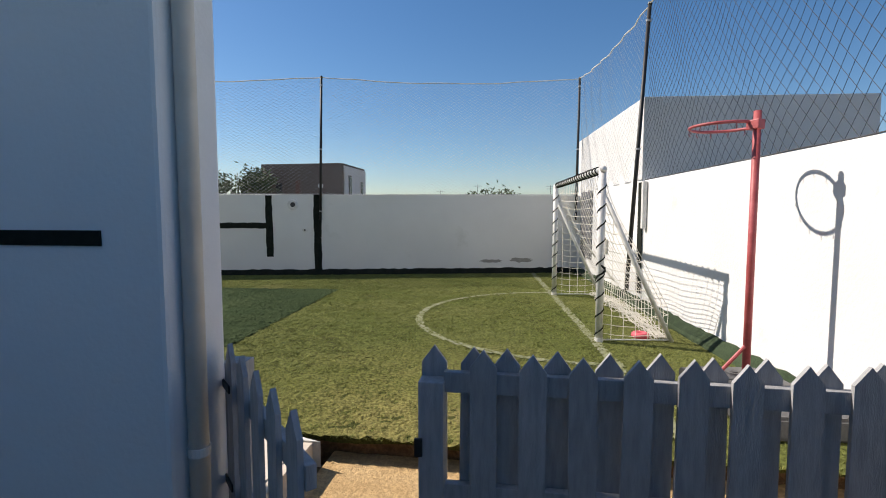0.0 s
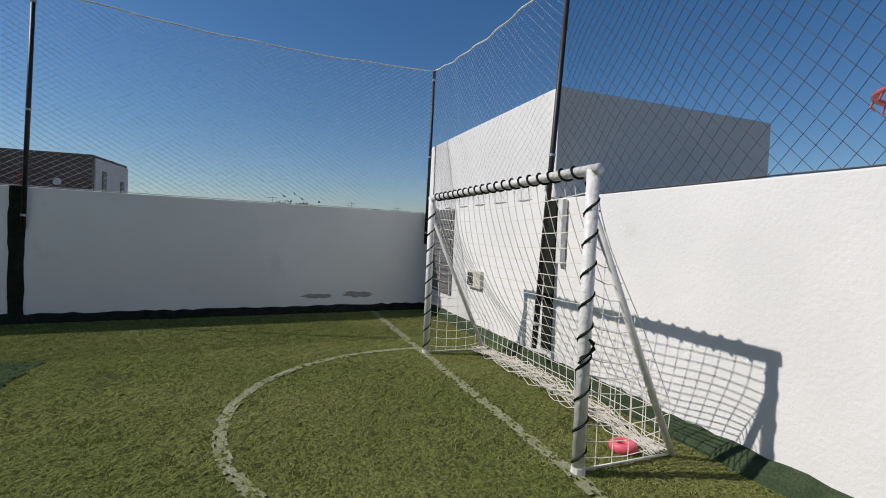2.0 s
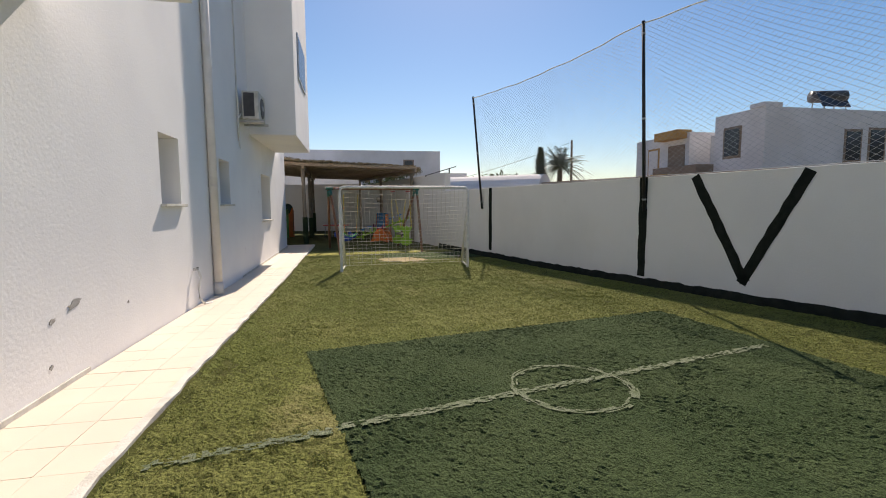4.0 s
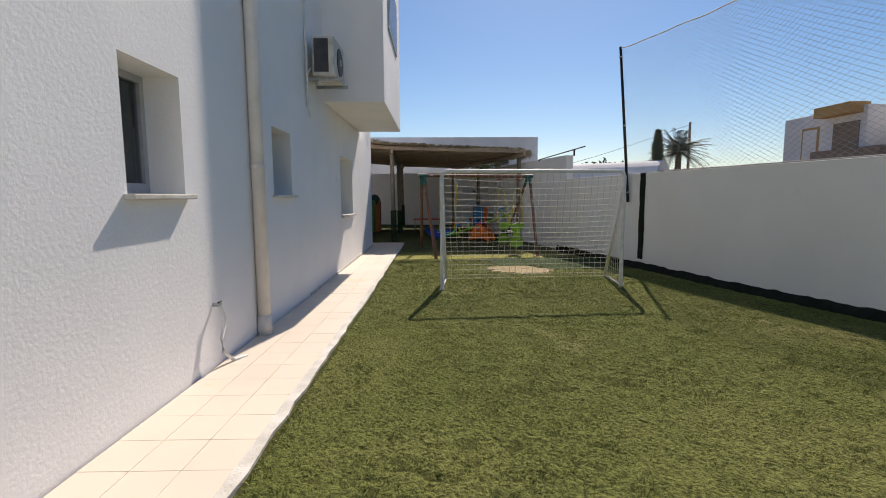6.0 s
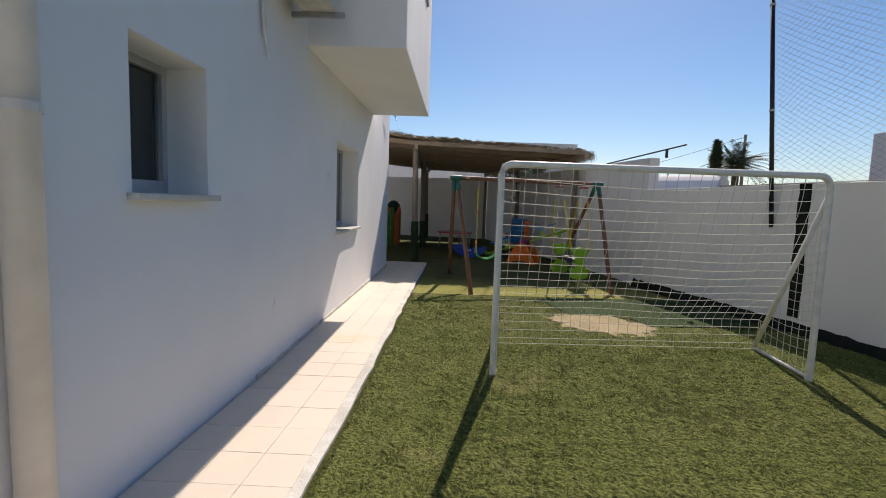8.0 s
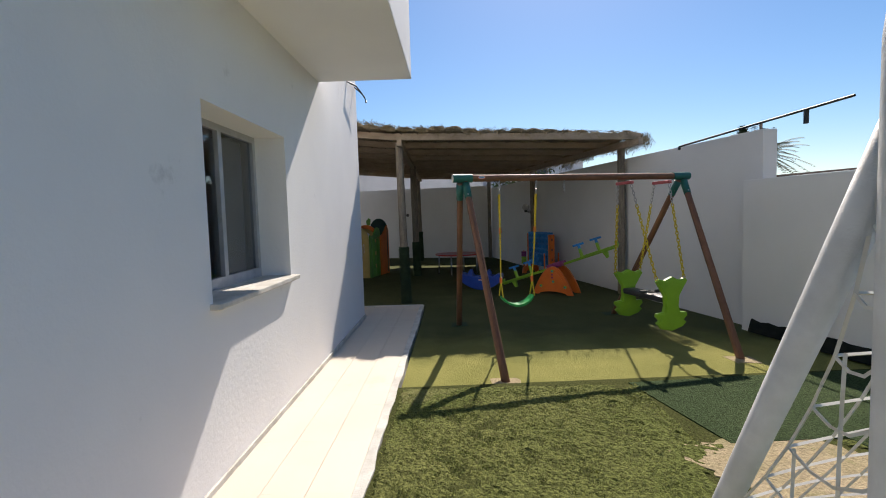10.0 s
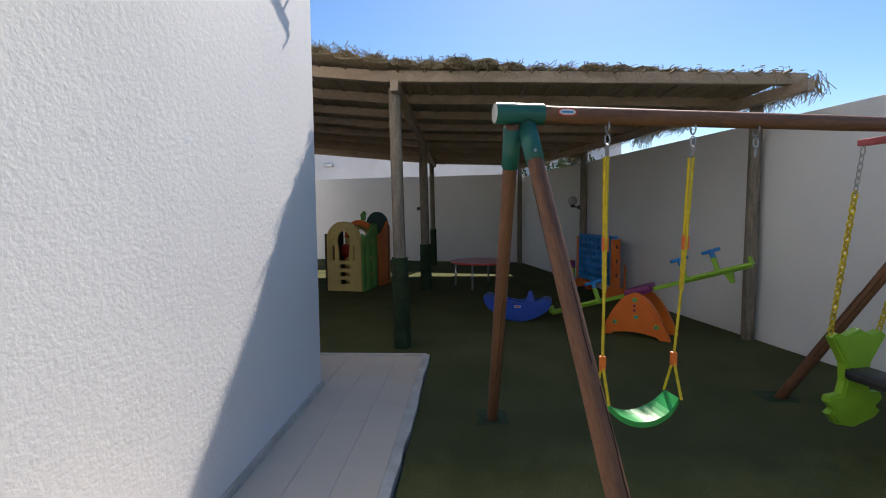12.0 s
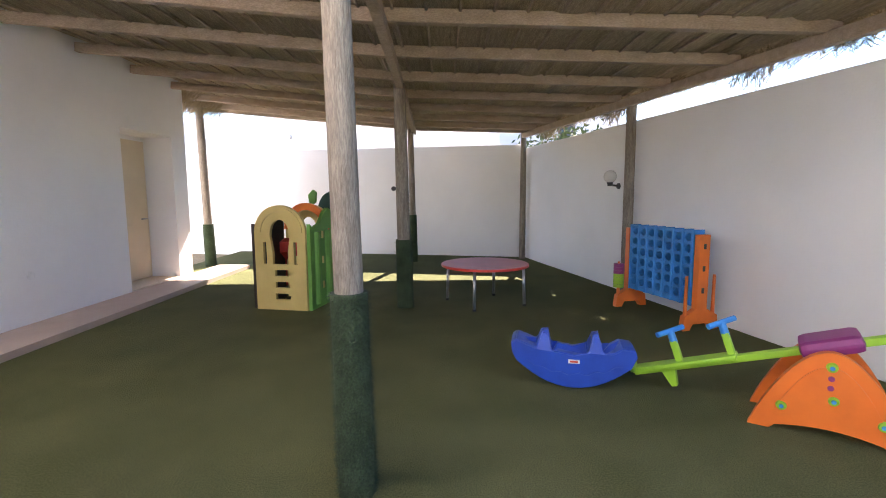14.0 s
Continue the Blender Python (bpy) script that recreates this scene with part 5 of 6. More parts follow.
# ---- toys under the pergola ----
def seesaw():
    piv, l, r = Vector((-21.96, 5.56, 0.41)), Vector((-22.64, 4.58, -0.03)), Vector((-21.28, 6.56, 0.81))
    d = Vector((r.x - l.x, r.y - l.y, 0)).normalized()
    turn = math.degrees(math.atan2(d.y, d.x))
    ob = thing("seesaw", "lime green seesaw on an orange arched stand", "seesaw", (piv.x, piv.y, PLAY_Z), turn)
    shape = [(-0.42, 0.0), (-0.40, 0.05)] + [(x, 0.06 + 0.50 * (1 - (abs(x) / 0.40) ** 1.9)) for x in np.linspace(-0.385, 0.385, 21)] + [(0.40, 0.05), (0.42, 0.0), (0.30, 0.0), (0.27, 0.03)] + [(x, 0.03 + 0.035 * (1 - (x / 0.27) ** 2)) for x in np.linspace(0.22, -0.22, 7)] + [(-0.27, 0.03), (-0.30, 0.0)]
    for y in (-0.20, 0.20):
        p = part("stand_panel", prism(shape, 0.06, pose(0, y, 0)), M_ORANGE, ob, "arched orange stand panel")
        inner = [(x * 0.72, 0.09 + (z - 0.03) * 0.72) for x, z in shape[2:-11]]
        part("raised_face", prism(inner[:21] + [(0.26, 0.12), (-0.26, 0.12)], 0.012, pose(0, y + (-0.034 if y < 0 else 0.034), 0)), M_ORANGE, p)
        s = -1 if y < 0 else 1
        for x, z in ((-0.24, 0.17), (0.02, 0.26), (0.26, 0.16), (0.0, 0.47)):
            bolt = part("bolt_cap", rod((x, y + s * 0.03, z), (x, y + s * 0.055, z), 0.032, 0.026, 14), M_LIME, p, "lime bolt cap with a blue centre")
            part("bolt_centre", rod((x, y + s * 0.055, z), (x, y + s * 0.062, z), 0.014, 0.012, 10), M_SKYBLUE, bolt)
        for z in (0.34, 0.40):
            part("peg_hole", rod((0.0, y + s * 0.035, z), (0.0, y + s * 0.045, z), 0.017, 0.017, 12), M_PURPLE, p)
    tilt = math.degrees(math.atan2(r.z - l.z, math.hypot(r.x - l.x, r.y - l.y)))
    half = (r - l).length / 2
    beam = new("plank")
    beam.parent = ob
    beam.matrix_basis = pose(0, 0, piv.z - PLAY_Z, 0, -tilt, 0)
    bm = box((-half, -0.035, -0.03), (half, 0.035, 0.02), 0.01)
    for s in (-1, 1):
        box((s * half * 0.42, -0.075, -0.005), (s * half, 0.075, 0.035), 0.015, bm)
    me = part("board", bm, M_LIME, beam)
    for s in (-1, 1):
        for k in (0.46, 0.74):
            x = s * half * k
            st = part("handle_post", box((x - 0.025, -0.03, 0.03), (x + 0.025, 0.03, 0.19), 0.01), M_LIME, beam)
            st.data.transform(Matrix.Translation((-s * 0.02, 0, 0)))
            g = part("handle", rod((x - s * 0.02 - 0.08, -0.08, 0.265), (x - s * 0.02 + 0.08, 0.08, 0.265), 0.021, 0.021, 10), M_SKYBLUE, beam, "light blue grip handle")
            part("stem", rod((x - s * 0.02, 0, 0.17), (x - s * 0.02, 0, 0.265), 0.03, 0.026, 10), M_SKYBLUE, g)
        part("foot", prism([(-0.05, 0), (0.05, 0), (0.03, -0.13), (-0.01, -0.13)], 0.06, pose(s * half * 0.80, 0, -0.02)), M_LIME, beam)
        part("end_stop", box((s * half - 0.02, -0.06, 0.0), (s * half + 0.02, 0.06, 0.10), 0.012), M_LIME, beam)
    part("pivot_cover", box((-0.17, -0.16, -0.05), (0.17, 0.16, 0.06), 0.045), M_PURPLE, ob, "purple pivot cover").matrix_basis = pose(0, 0, piv.z - PLAY_Z + 0.015, 0, -tilt, 0)


seesaw()


def rocker():
    ob = thing("whale_rocker", "blue plastic whale-shaped rocker on the turf", "rocker", (-22.72, 4.09, PLAY_Z), 78)
    low = [(x, 0.30 * (abs(x) / 0.55) ** 2.0) for x in np.linspace(-0.52, 0.5, 15)]
    top = [(0.545, 0.36), (0.53, 0.44), (0.42, 0.455), (0.34, 0.40), (0.26, 0.40), (0.22, 0.55), (0.17, 0.56), (0.13, 0.40), (0.0, 0.36), (-0.14, 0.39), (-0.2, 0.40), (-0.23, 0.56), (-0.29, 0.57), (-0.34, 0.42),
           (-0.45, 0.47), (-0.53, 0.50), (-0.57, 0.46), (-0.56, 0.36)]
    bm = prism(low + top, 0.34)
    bmesh.ops.subdivide_edges(bm, edges=[e for e in bm.edges if abs(e.verts[0].co.y - e.verts[1].co.y) > 0.1], cuts=3)
    for v in bm.verts:
        k = 1 - min(1.0, abs(v.co.y) / 0.17) ** 3 * 0.04
        v.co.z = 0.22 + (v.co.z - 0.22) * k
        if 0.395 < v.co.z < 0.6 and abs(abs(v.co.x) - 0.21) < 0.12:
            v.co.y *= 0.45
        if abs(v.co.x) < 0.45 and abs(v.co.y) < 0.05 and 0.3 < v.co.z < 0.44:
            v.co.z -= 0.09
    bmesh.ops.bevel(bm, geom=[e for e in bm.edges if len(e.link_faces) == 2 and e.calc_face_angle(0) > 0.9], offset=0.012, segments=2, affect="EDGES")
    part("body", bm, M_BLUE, ob)
    ob.scale = (0.87, 0.87, 0.78)
    wave = [(x, 0.16 + 0.012 * math.sin(x * 40) + 0.2 * (abs(x) / 0.55) ** 2) for x in np.linspace(-0.42, 0.42, 60)]
    tubes("wave_moulding", [[(x, -0.172, z) for x, z in wave]], 0.006, M_BLUE, ob, 5)
    lab = part("label", box((-0.05, -0.176, 0.27), (0.05, -0.171, 0.31), 0.0), M_WHITE, ob, "small white and red label")
    part("label_mark", box((-0.035, -0.179, 0.28), (0.035, -0.176, 0.30)), M_REDPL, lab)
    for x in (-0.26, 0.175):
        part("handle", rod((x, -0.08, 0.5), (x, 0.08, 0.5), 0.016, 0.016, 10), M_YELLOWPL if x > 0 else M_BLUE, ob)


rocker()


def connect_game():
    a, b = Vector((-25.44, 5.60, 0)), Vector((-24.26, 5.93, 0))
    d = (b - a).normalized()
    length = (b - a).length
    turn = math.degrees(math.atan2(d.y, d.x))
    ob = thing("giant_connect_game", "giant light blue four-in-a-row game in orange legs", "game", (a.x, a.y, PLAY_Z), turn)
    x0, x1, z0, z1 = 0.07, length - 0.07, 0.26, 1.12
    cols, rows = 7, 6
    holes = []
    cw, ch = (x1 - x0) / cols, (z1 - z0 - 0.06) / rows
    for i in range(cols):
        for j in range(rows):
            cx, cz = x0 + cw * (i + 0.5), z0 + 0.05 + ch * (j + 0.5)
            holes.append([(cx + cw * 0.36 * math.cos(t), cz + ch * 0.37 * math.sin(t)) for t in [k * math.pi / 6 for k in range(12)]])
    board = part("board", prism([(x0, z0), (x1, z0), (x1, z1), (x0, z1)], 0.035, pose(0, -0.04, 0), holes=holes), M_SKYBLUE, ob)
    part("rear_board", prism([(x0, z0), (x1, z0), (x1, z1), (x0, z1)], 0.03, pose(0, 0.05, 0), holes=holes), M_SKYBLUE, board)
    for i in range(cols + 1):
        x = x0 + cw * i
        part("divider", box((x - 0.012, -0.075, z0), (x + 0.012, 0.08, z1 + 0.01), 0.003), M_SKYBLUE, board)
    for j in range(rows + 1):
        z = z0 + 0.05 + ch * j
        part("row_rib", box((x0, -0.068, z - 0.008), (x1, -0.056, z + 0.008), 0.003), M_SKYBLUE, board)
    for x in (0.0, length):
        leg = part("leg", prism([(-0.24, 0), (-0.22, 0.16), (-0.07, 0.24), (-0.07, 1.08), (0.07, 1.08), (0.07, 0.24), (0.22, 0.16), (0.24, 0), (0.15, 0), (0.11, 0.07), (-0.11, 0.07), (-0.15, 0)], 0.075, pose(x, 0, 0, 0, 0, 90)), M_ORANGE, ob, "orange plastic leg")
        for z in (0.45, 0.7, 0.95):
            part("slot", box((x - 0.045, -0.015, z - 0.03), (x + 0.045, 0.015, z + 0.03)), M_RUBBER, leg)
        for y in (-0.19, 0.19):
            part("disc_peg", rod((x, y, 0.15), (x, y, 0.62), 0.022, 0.016, 10), M_ORANGE, leg)
    for k in range(7):
        m = M_LIME if k < 4 else M_PURPLE
        part("disc", rod((0.0, -0.19, 0.27 + k * 0.047), (0.0, -0.19, 0.312 + k * 0.047), 0.068, 0.068, 18), m, ob, "lime game disc" if k < 4 else "purple game disc")


connect_game()


def round_table():
    ob = thing("round_table", "low round red table on grey steel legs", "table", (-25.62, 3.61, PLAY_Z))
    part("tabletop", rod((0, 0, 0.545), (0, 0, 0.575), 0.61, 0.605, 48), M_TABLE, ob)
    part("edge_band", rod((0, 0, 0.540), (0, 0, 0.57), 0.614, 0.614, 48), M_REDPL, ob)
    for dx, dy in ((-0.2, -0.53), (0.5, -0.18), (0.2, 0.53), (-0.5, 0.18)):
        leg = part("leg", rod((dx, dy, 0.0), (dx * 0.97, dy * 0.97, 0.545), 0.021, 0.021, 12), M_STEEL, ob, smooth=True)
        part("rubber_foot", rod((dx, dy, 0.0), (dx, dy, 0.03), 0.026, 0.025, 10), M_RUBBER, leg)


round_table()


def playhouse():
    ob = thing("playhouse", "tan and green plastic playhouse with an arched window", "playhouse", (-25.28, 0.853, PLAY_Z), 78.6)
    ob.scale = (0.86, 0.95, 1.0)
    # the front panel: local x across, facing local -y
    w, h = 0.86, 1.40
    outline = [(-w / 2, 0), (w / 2, 0), (w / 2, 1.05)] + arc(0, 1.05, w / 2, 0, 180, 16, 0.36)[1:]
    win = [(-0.13, 0.62), (0.13, 0.62), (0.13, 0.78), (0.16, 0.95)] + arc(0, 1.0, 0.17, 0, 180, 10, 0.22) + [(-0.16, 0.95), (-0.13, 0.78)]
    slots = [[(x - 0.028, 0.62), (x + 0.028, 0.62), (x + 0.028, 0.92), (x - 0.028, 0.92)] for x in (-0.26, 0.26)]
    steps = [[(-0.10, z), (0.14, z), (0.16, z + 0.05), (0.12, z + 0.085), (-0.10, z + 0.085)] for z in (0.14, 0.30, 0.46)]

    def face(name, m, material, label="", hole=True, ol=outline):
        p = part(name, prism(ol, 0.055, None, holes=[win, *slots, *steps] if hole else ()), material, ob, label)
        p.matrix_basis = m
        return p

    f = face("front_panel", pose(0, 0, 0, 0, 0, -90 + 75), M_YELLOWPL, "tan panel with arched window and step holes")
    f.matrix_basis = pose(0, 0, 0)
    part("arch_rim", prism([(x * 1.02, z + 0.0) for x, z in arc(0, 1.05, 0.38, 0, 180, 16, 0.33)] + [(x, z) for x, z in arc(0, 1.05, 0.31, 180, 0, 16, 0.27)], 0.03, pose(0, -0.035, 0)), M_YELLOWPL, f)
    side_ol = [(-0.40, 0), (0.40, 0), (0.40, 1.18), (0.33, 1.32), (0.18, 1.36), (0.05, 1.30), (-0.1, 1.16), (-0.30, 1.10), (-0.40, 1.16)]
    g = face("side_panel", pose(0.47, 0.40, 0, 0, 0, 90), M_HOUSEGREEN, "leaf green side panel with moulded ribs", hole=False, ol=side_ol)
    for y in (-0.22, 0.12):
        part("rib", rod((y, -0.03, 0.06), (y, -0.03, 1.05), 0.06, 0.055, 12), M_HOUSEGREEN, g)
    for z in (0.25, 0.6, 0.95):
        part("peg", box((-0.06, -0.05, z), (-0.02, -0.03, z + 0.10), 0.008), M_YELLOWPL, g)
    face("side_panel", pose(-0.47, 0.40, 0, 0, 0, 90), M_BROWNPL, "dark brown side panel", hole=False, ol=side_ol)
    back = face("rear_panel", pose(0, 0.86, 0), M_YELLOWPL, "tan rear panel", hole=True)
    dome = [(-0.3, 0.0), (0.3, 0.0), (0.3, 1.25)] + arc(0, 1.25, 0.3, 0, 180, 12, 0.30)[1:]
    face("tower_panel", pose(0.28, 1.25, 0.05), M_DARKGREEN, "dark green domed tower panel", hole=False, ol=dome)
    face("slide_panel", pose(0.53, 1.05, 0, 0, 0, 85), M_ORANGE, "orange ladder panel", hole=False, ol=[(-0.3, 0), (0.3, 0), (0.3, 1.25), (0.18, 1.4), (0.1, 1.3), (-0.1, 1.15), (-0.3, 1.1)])
    face("orange_arch", pose(0.1, 0.6, 0), M_ORANGE, "orange arch over the entrance", hole=False, ol=arc(0, 1.05, 0.40, 0, 180, 14, 0.38) + arc(0, 1.05, 0.30, 180, 0, 14, 0.28))
    leaf = part("leaf_ornament", prism([(0, 0), (0.10, 0.05), (0.12, 0.2), (0.06, 0.24), (-0.03, 0.16)], 0.05), M_HOUSEGREEN, ob)
    leaf.matrix_basis = pose(0.02, 0.9, 1.38)
    slide = part("slide", prism([(0, 0.85), (0.12, 0.9), (0.35, 0.55), (0.75, 0.18), (1.05, 0.10), (1.05, 0.02), (0.7, 0.08), (0.3, 0.42), (0.0, 0.7)], 0.4), M_REDPL, ob, "red plastic slide")
    slide.matrix_basis = pose(-0.30, 0.75, 0, 0, 0, 125)


playhouse()


# ---- neighbouring houses, trees and poles beyond the walls ----
def far_window(parent, lo, hi, axis, material=M_WINDARK, frame=M_STONE):
    """A window with its frame on a far facade facing along axis."""
    grow = 0.12
    fl, fh = list(lo), list(hi)
    for k in range(3):
        if k != axis:
            fl[k] -= grow
            fh[k] += grow
    w = part("window", box(fl, fh, 0.01), frame, parent)
    pl, ph = list(lo), list(hi)
    s = 0.03 if axis != 1 else -0.03
    pl[axis] += s
    ph[axis] += s
    part("pane", box(pl, ph), material, w)


def scale_out(*obs):
    """Sets a far house back along the line of sight from the pitch, at the same bearing."""
    for ob in obs:
        c = Vector((-0.78, 3.84, 1.48))
        ob.matrix_basis = Matrix.Translation(c) @ Matrix.Rotation(radians(1.1), 4, "Z") @ Matrix.Scale(1.22, 4) @ Matrix.Translation(ob.location - c)


def white_house():
    ob = thing("house", "white two-storey house with ochre trim and roof water heater", "house", (0, 0, 0))
    part("wall", box((-28.8, 22.3, -0.3), (-24.2, 29.5, 5.1), 0.03), M_HOUSEWHITE, ob)
    part("wall", box((-24.2, 23.6, -0.3), (-22.8, 29.5, 4.9), 0.03), M_HOUSEWHITE, ob)
    part("wall", box((-22.8, 22.6, -0.3), (-19.9, 30.2, 5.6), 0.03), M_HOUSEWHITE, ob)
    part("parapet", box((-20.7, 22.55, 5.6), (-19.9, 23.5, 5.8), 0.02), M_HOUSEWHITE, ob)
    part("chimney", box((-23.9, 26.0, 4.9), (-23.3, 26.6, 6.2), 0.02), M_HOUSEWHITE, ob)
    part("balcony", box((-26.2, 21.6, 1.2), (-22.8, 23.2, 3.3), 0.02), M_STONE, ob, "brown stone-faced balcony")
    part("balcony", box((-26.3, 21.5, 1.2), (-24.8, 22.3, 2.95), 0.02), M_OCHRE, ob, "ochre balcony front")
    part("lintel", box((-26.3, 21.7, 4.8), (-24.4, 22.6, 5.25), 0.02), M_OCHRE, ob, "ochre lintel")
    part("loggia", box((-25.8, 22.25, 2.5), (-24.5, 22.31, 4.5)), M_STONE, ob, "shaded loggia opening")
    far_window(ob, (-27.5, 22.28, 3.0), (-26.7, 22.3, 4.4), 1, M_HOUSEWHITE, M_OCHRE)
    far_window(ob, (-22.1, 22.58, 3.6), (-21.25, 22.6, 4.85), 1)
    far_window(ob, (-19.92, 27.1, 3.3), (-19.88, 27.9, 4.6), 0)
    far_window(ob, (-19.92, 28.5, 2.6), (-19.88, 29.3, 4.7), 0)
    heater = thing("water_heater", "solar water heater with a dark tank on the roof", "water heater", (-20.8, 27.0, 5.6))
    part("tank", rod((-0.2, -0.75, 0.75), (0.2, 0.75, 0.75), 0.28, 0.28, 16), M_RUBBER, heater, smooth=True)
    for x, y in ((-0.3, -0.6), (0.3, -0.5), (-0.2, 0.6), (0.35, 0.7)):
        part("leg", rod((x, y, 0), (x * 0.6, y, 0.7), 0.03, 0.03, 6), M_STEEL, heater)
    scale_out(ob, heater)
    part("collector", box((0.3, -0.8, 0.05), (0.36, 0.8, 0.9), 0.01), M_WINDARK, heater).matrix_basis = pose(0.2, 0, 0, 0, -30, 0)


def brown_house():
    ob = thing("house", "unfinished dark brown two-storey house with a flat roof", "house", (0, 0, 0))
    part("wall", box((-22.3, 41.2, -0.3), (-14.6, 47.5, 5.9), 0.03), M_BROWNHOUSE, ob)
    part("wall", box((-24.0, 41.8, -0.3), (-22.3, 47.0, 4.9), 0.03), M_BRICK, ob, "raw brick extension")
    part("side_wall", box((-14.6, 41.5, -0.3), (-14.5, 47.5, 5.7), 0.02), M_HOUSEWHITE, ob, "pale rendered side")
    far_window(ob, (-23.4, 41.78, 2.6), (-22.9, 41.8, 3.8), 1, M_WINDARK, M_BROWNHOUSE)
    far_window(ob, (-20.9, 41.18, 3.2), (-20.3, 41.2, 4.2), 1, M_WINDARK, M_BROWNHOUSE)
    far_window(ob, (-19.0, 41.18, 2.8), (-18.6, 41.2, 4.4), 1, M_BRICK, M_BROWNHOUSE)
    part("dish", rod((-16.6, 41.1, 3.9), (-16.6, 41.0, 3.9), 0.25, 0.2, 14), M_WHITE, ob)
    far_window(ob, (-14.51, 42.6, 2.8), (-14.48, 43.2, 4.8), 0, M_WINDARK, M_BROWNHOUSE)
    far_window(ob, (-14.51, 46.0, 2.8), (-14.48, 46.5, 4.4), 0, M_WINDARK, M_BROWNHOUSE)


def west_house():
    ob = thing("house", "long plain white house beyond the play area", "house", (0, 0, 0))
    part("wall", box((-52.0, -2.5, -0.3), (-45.0, 12.4, 6.1), 0.03), M_HOUSEWHITE, ob)
    part("wall", box((-50.0, 12.4, -0.3), (-45.5, 15.0, 4.2), 0.03), M_HOUSEWHITE, ob)
    far_window(ob, (-45.02, 9.2, 4.0), (-44.98, 9.9, 5.2), 0)
    low = thing("garage", "low white garage with a rounded roof", "garage", (0, 0, 0))
    bm = bmesh.new()
    rod((-44.0, 12.5, 1.8), (-38.0, 19.5, 1.8), 1.9, 1.9, 28, bm)
    part("roof", bm, M_HOUSEWHITE, low)
    part("wall", box((-42.0, 14.5, -0.3), (-36.5, 19.0, 2.6), 0.03), M_HOUSEWHITE, low)
    fence_far = thing("lot_fence", "brown fence of the empty lot behind the wall", "fence", (0, 0, 0))
    bm = box((0, -0.08, -0.3), (24, 0.08, 3.0), 0.02)
    bm.transform(pose(-44, 16.5, 0, 0, 0, 20))
    part("panel", bm, M_STONE, fence_far)
    back = thing("house", "white house just behind the play area wall", "house", (0, 0, 0))
    part("wall", box((-44, -14, -0.3), (-38.0, 5.2, 4.4), 0.03), M_HOUSEWHITE, back)
    part("floodlight", box((-37.95, -3.3, 3.55), (-37.75, -2.9, 3.7), 0.02), M_STEEL, back, "small floodlight on the wall")


white_house()
brown_house()
west_house()


def leafy_tree(at, height, spread, n, label, leaf=0.22, seed=1, material=M_LEAF):
    """A tapered trunk with limbs and a crown of many small leaves."""
    rnd = random.Random(seed)
    ob = thing("tree", label, "tree", at)
    bm = rod((0, 0, -0.2), (0.1, 0, height * 0.55), 0.16, 0.08, 8)
    tips = []
    for k in range(9):
        a = rnd.uniform(0, 6.28)
        z0 = height * rnd.uniform(0.3, 0.55)
        tip = Vector((math.cos(a) * spread * rnd.uniform(0.3, 0.8), math.sin(a) * spread * rnd.uniform(0.3, 0.8), height * rnd.uniform(0.65, 0.95)))
        rod((0.05, 0, z0), tip, 0.06, 0.015, 6, bm)
        tips.append(tip)
    part("trunk", bm, M_BARK, ob)
    verts, faces = [], []
    for i in range(n):
        c = rnd.choice(tips) + Vector((rnd.gauss(0, 0.3), rnd.gauss(0, 0.3), rnd.gauss(0, 0.22))) * spread * 0.8
        u = Vector((rnd.gauss(0, 1), rnd.gauss(0, 1), rnd.gauss(0, 1))).normalized() * leaf
        w = u.orthogonal().normalized() * leaf * 0.4
        k = len(verts)
        verts += [c - u, c + w, c + u, c - w]
        faces.append((k, k + 1, k + 2, k + 3))
    raw("crown", verts, faces, material, ob)


def palm_tree(at, height, seed):
    rnd = random.Random(seed)
    ob = thing("palm_tree", "dark green palm tree with drooping fronds", "palm tree", at)
    part("trunk", rod((0, 0, -0.3), (0.2, 0, height), 0.3, 0.22, 10), M_BARK, ob)
    verts, faces = [], []
    for f in range(80):
        a, el = rnd.uniform(0, 6.28), rnd.uniform(-0.5, 1.45)
        ln = rnd.uniform(2.2, 3.1)
        prev = None
        for s in range(22):
            t = s / 21
            q = Vector((math.cos(a) * math.cos(el) * ln * t, math.sin(a) * math.cos(el) * ln * t, height + math.sin(el) * ln * t - 1.1 * t * t))
            side = Vector((-math.sin(a), math.cos(a), 0))
            lw = 0.55 * (1 - 0.6 * t) * min(1, t * 5)
            for sg in (-1, 1):
                k = len(verts)
                tip = q + side * sg * lw + Vector((0, 0, -0.25 * lw)) + Vector((math.cos(a), math.sin(a), 0)) * 0.15
                verts += [q, q + Vector((math.cos(a) * 0.07, math.sin(a) * 0.07, 0.02)), tip]
                faces.append((k, k + 1, k + 2))
    raw("fronds", verts, faces, M_PALM, ob)


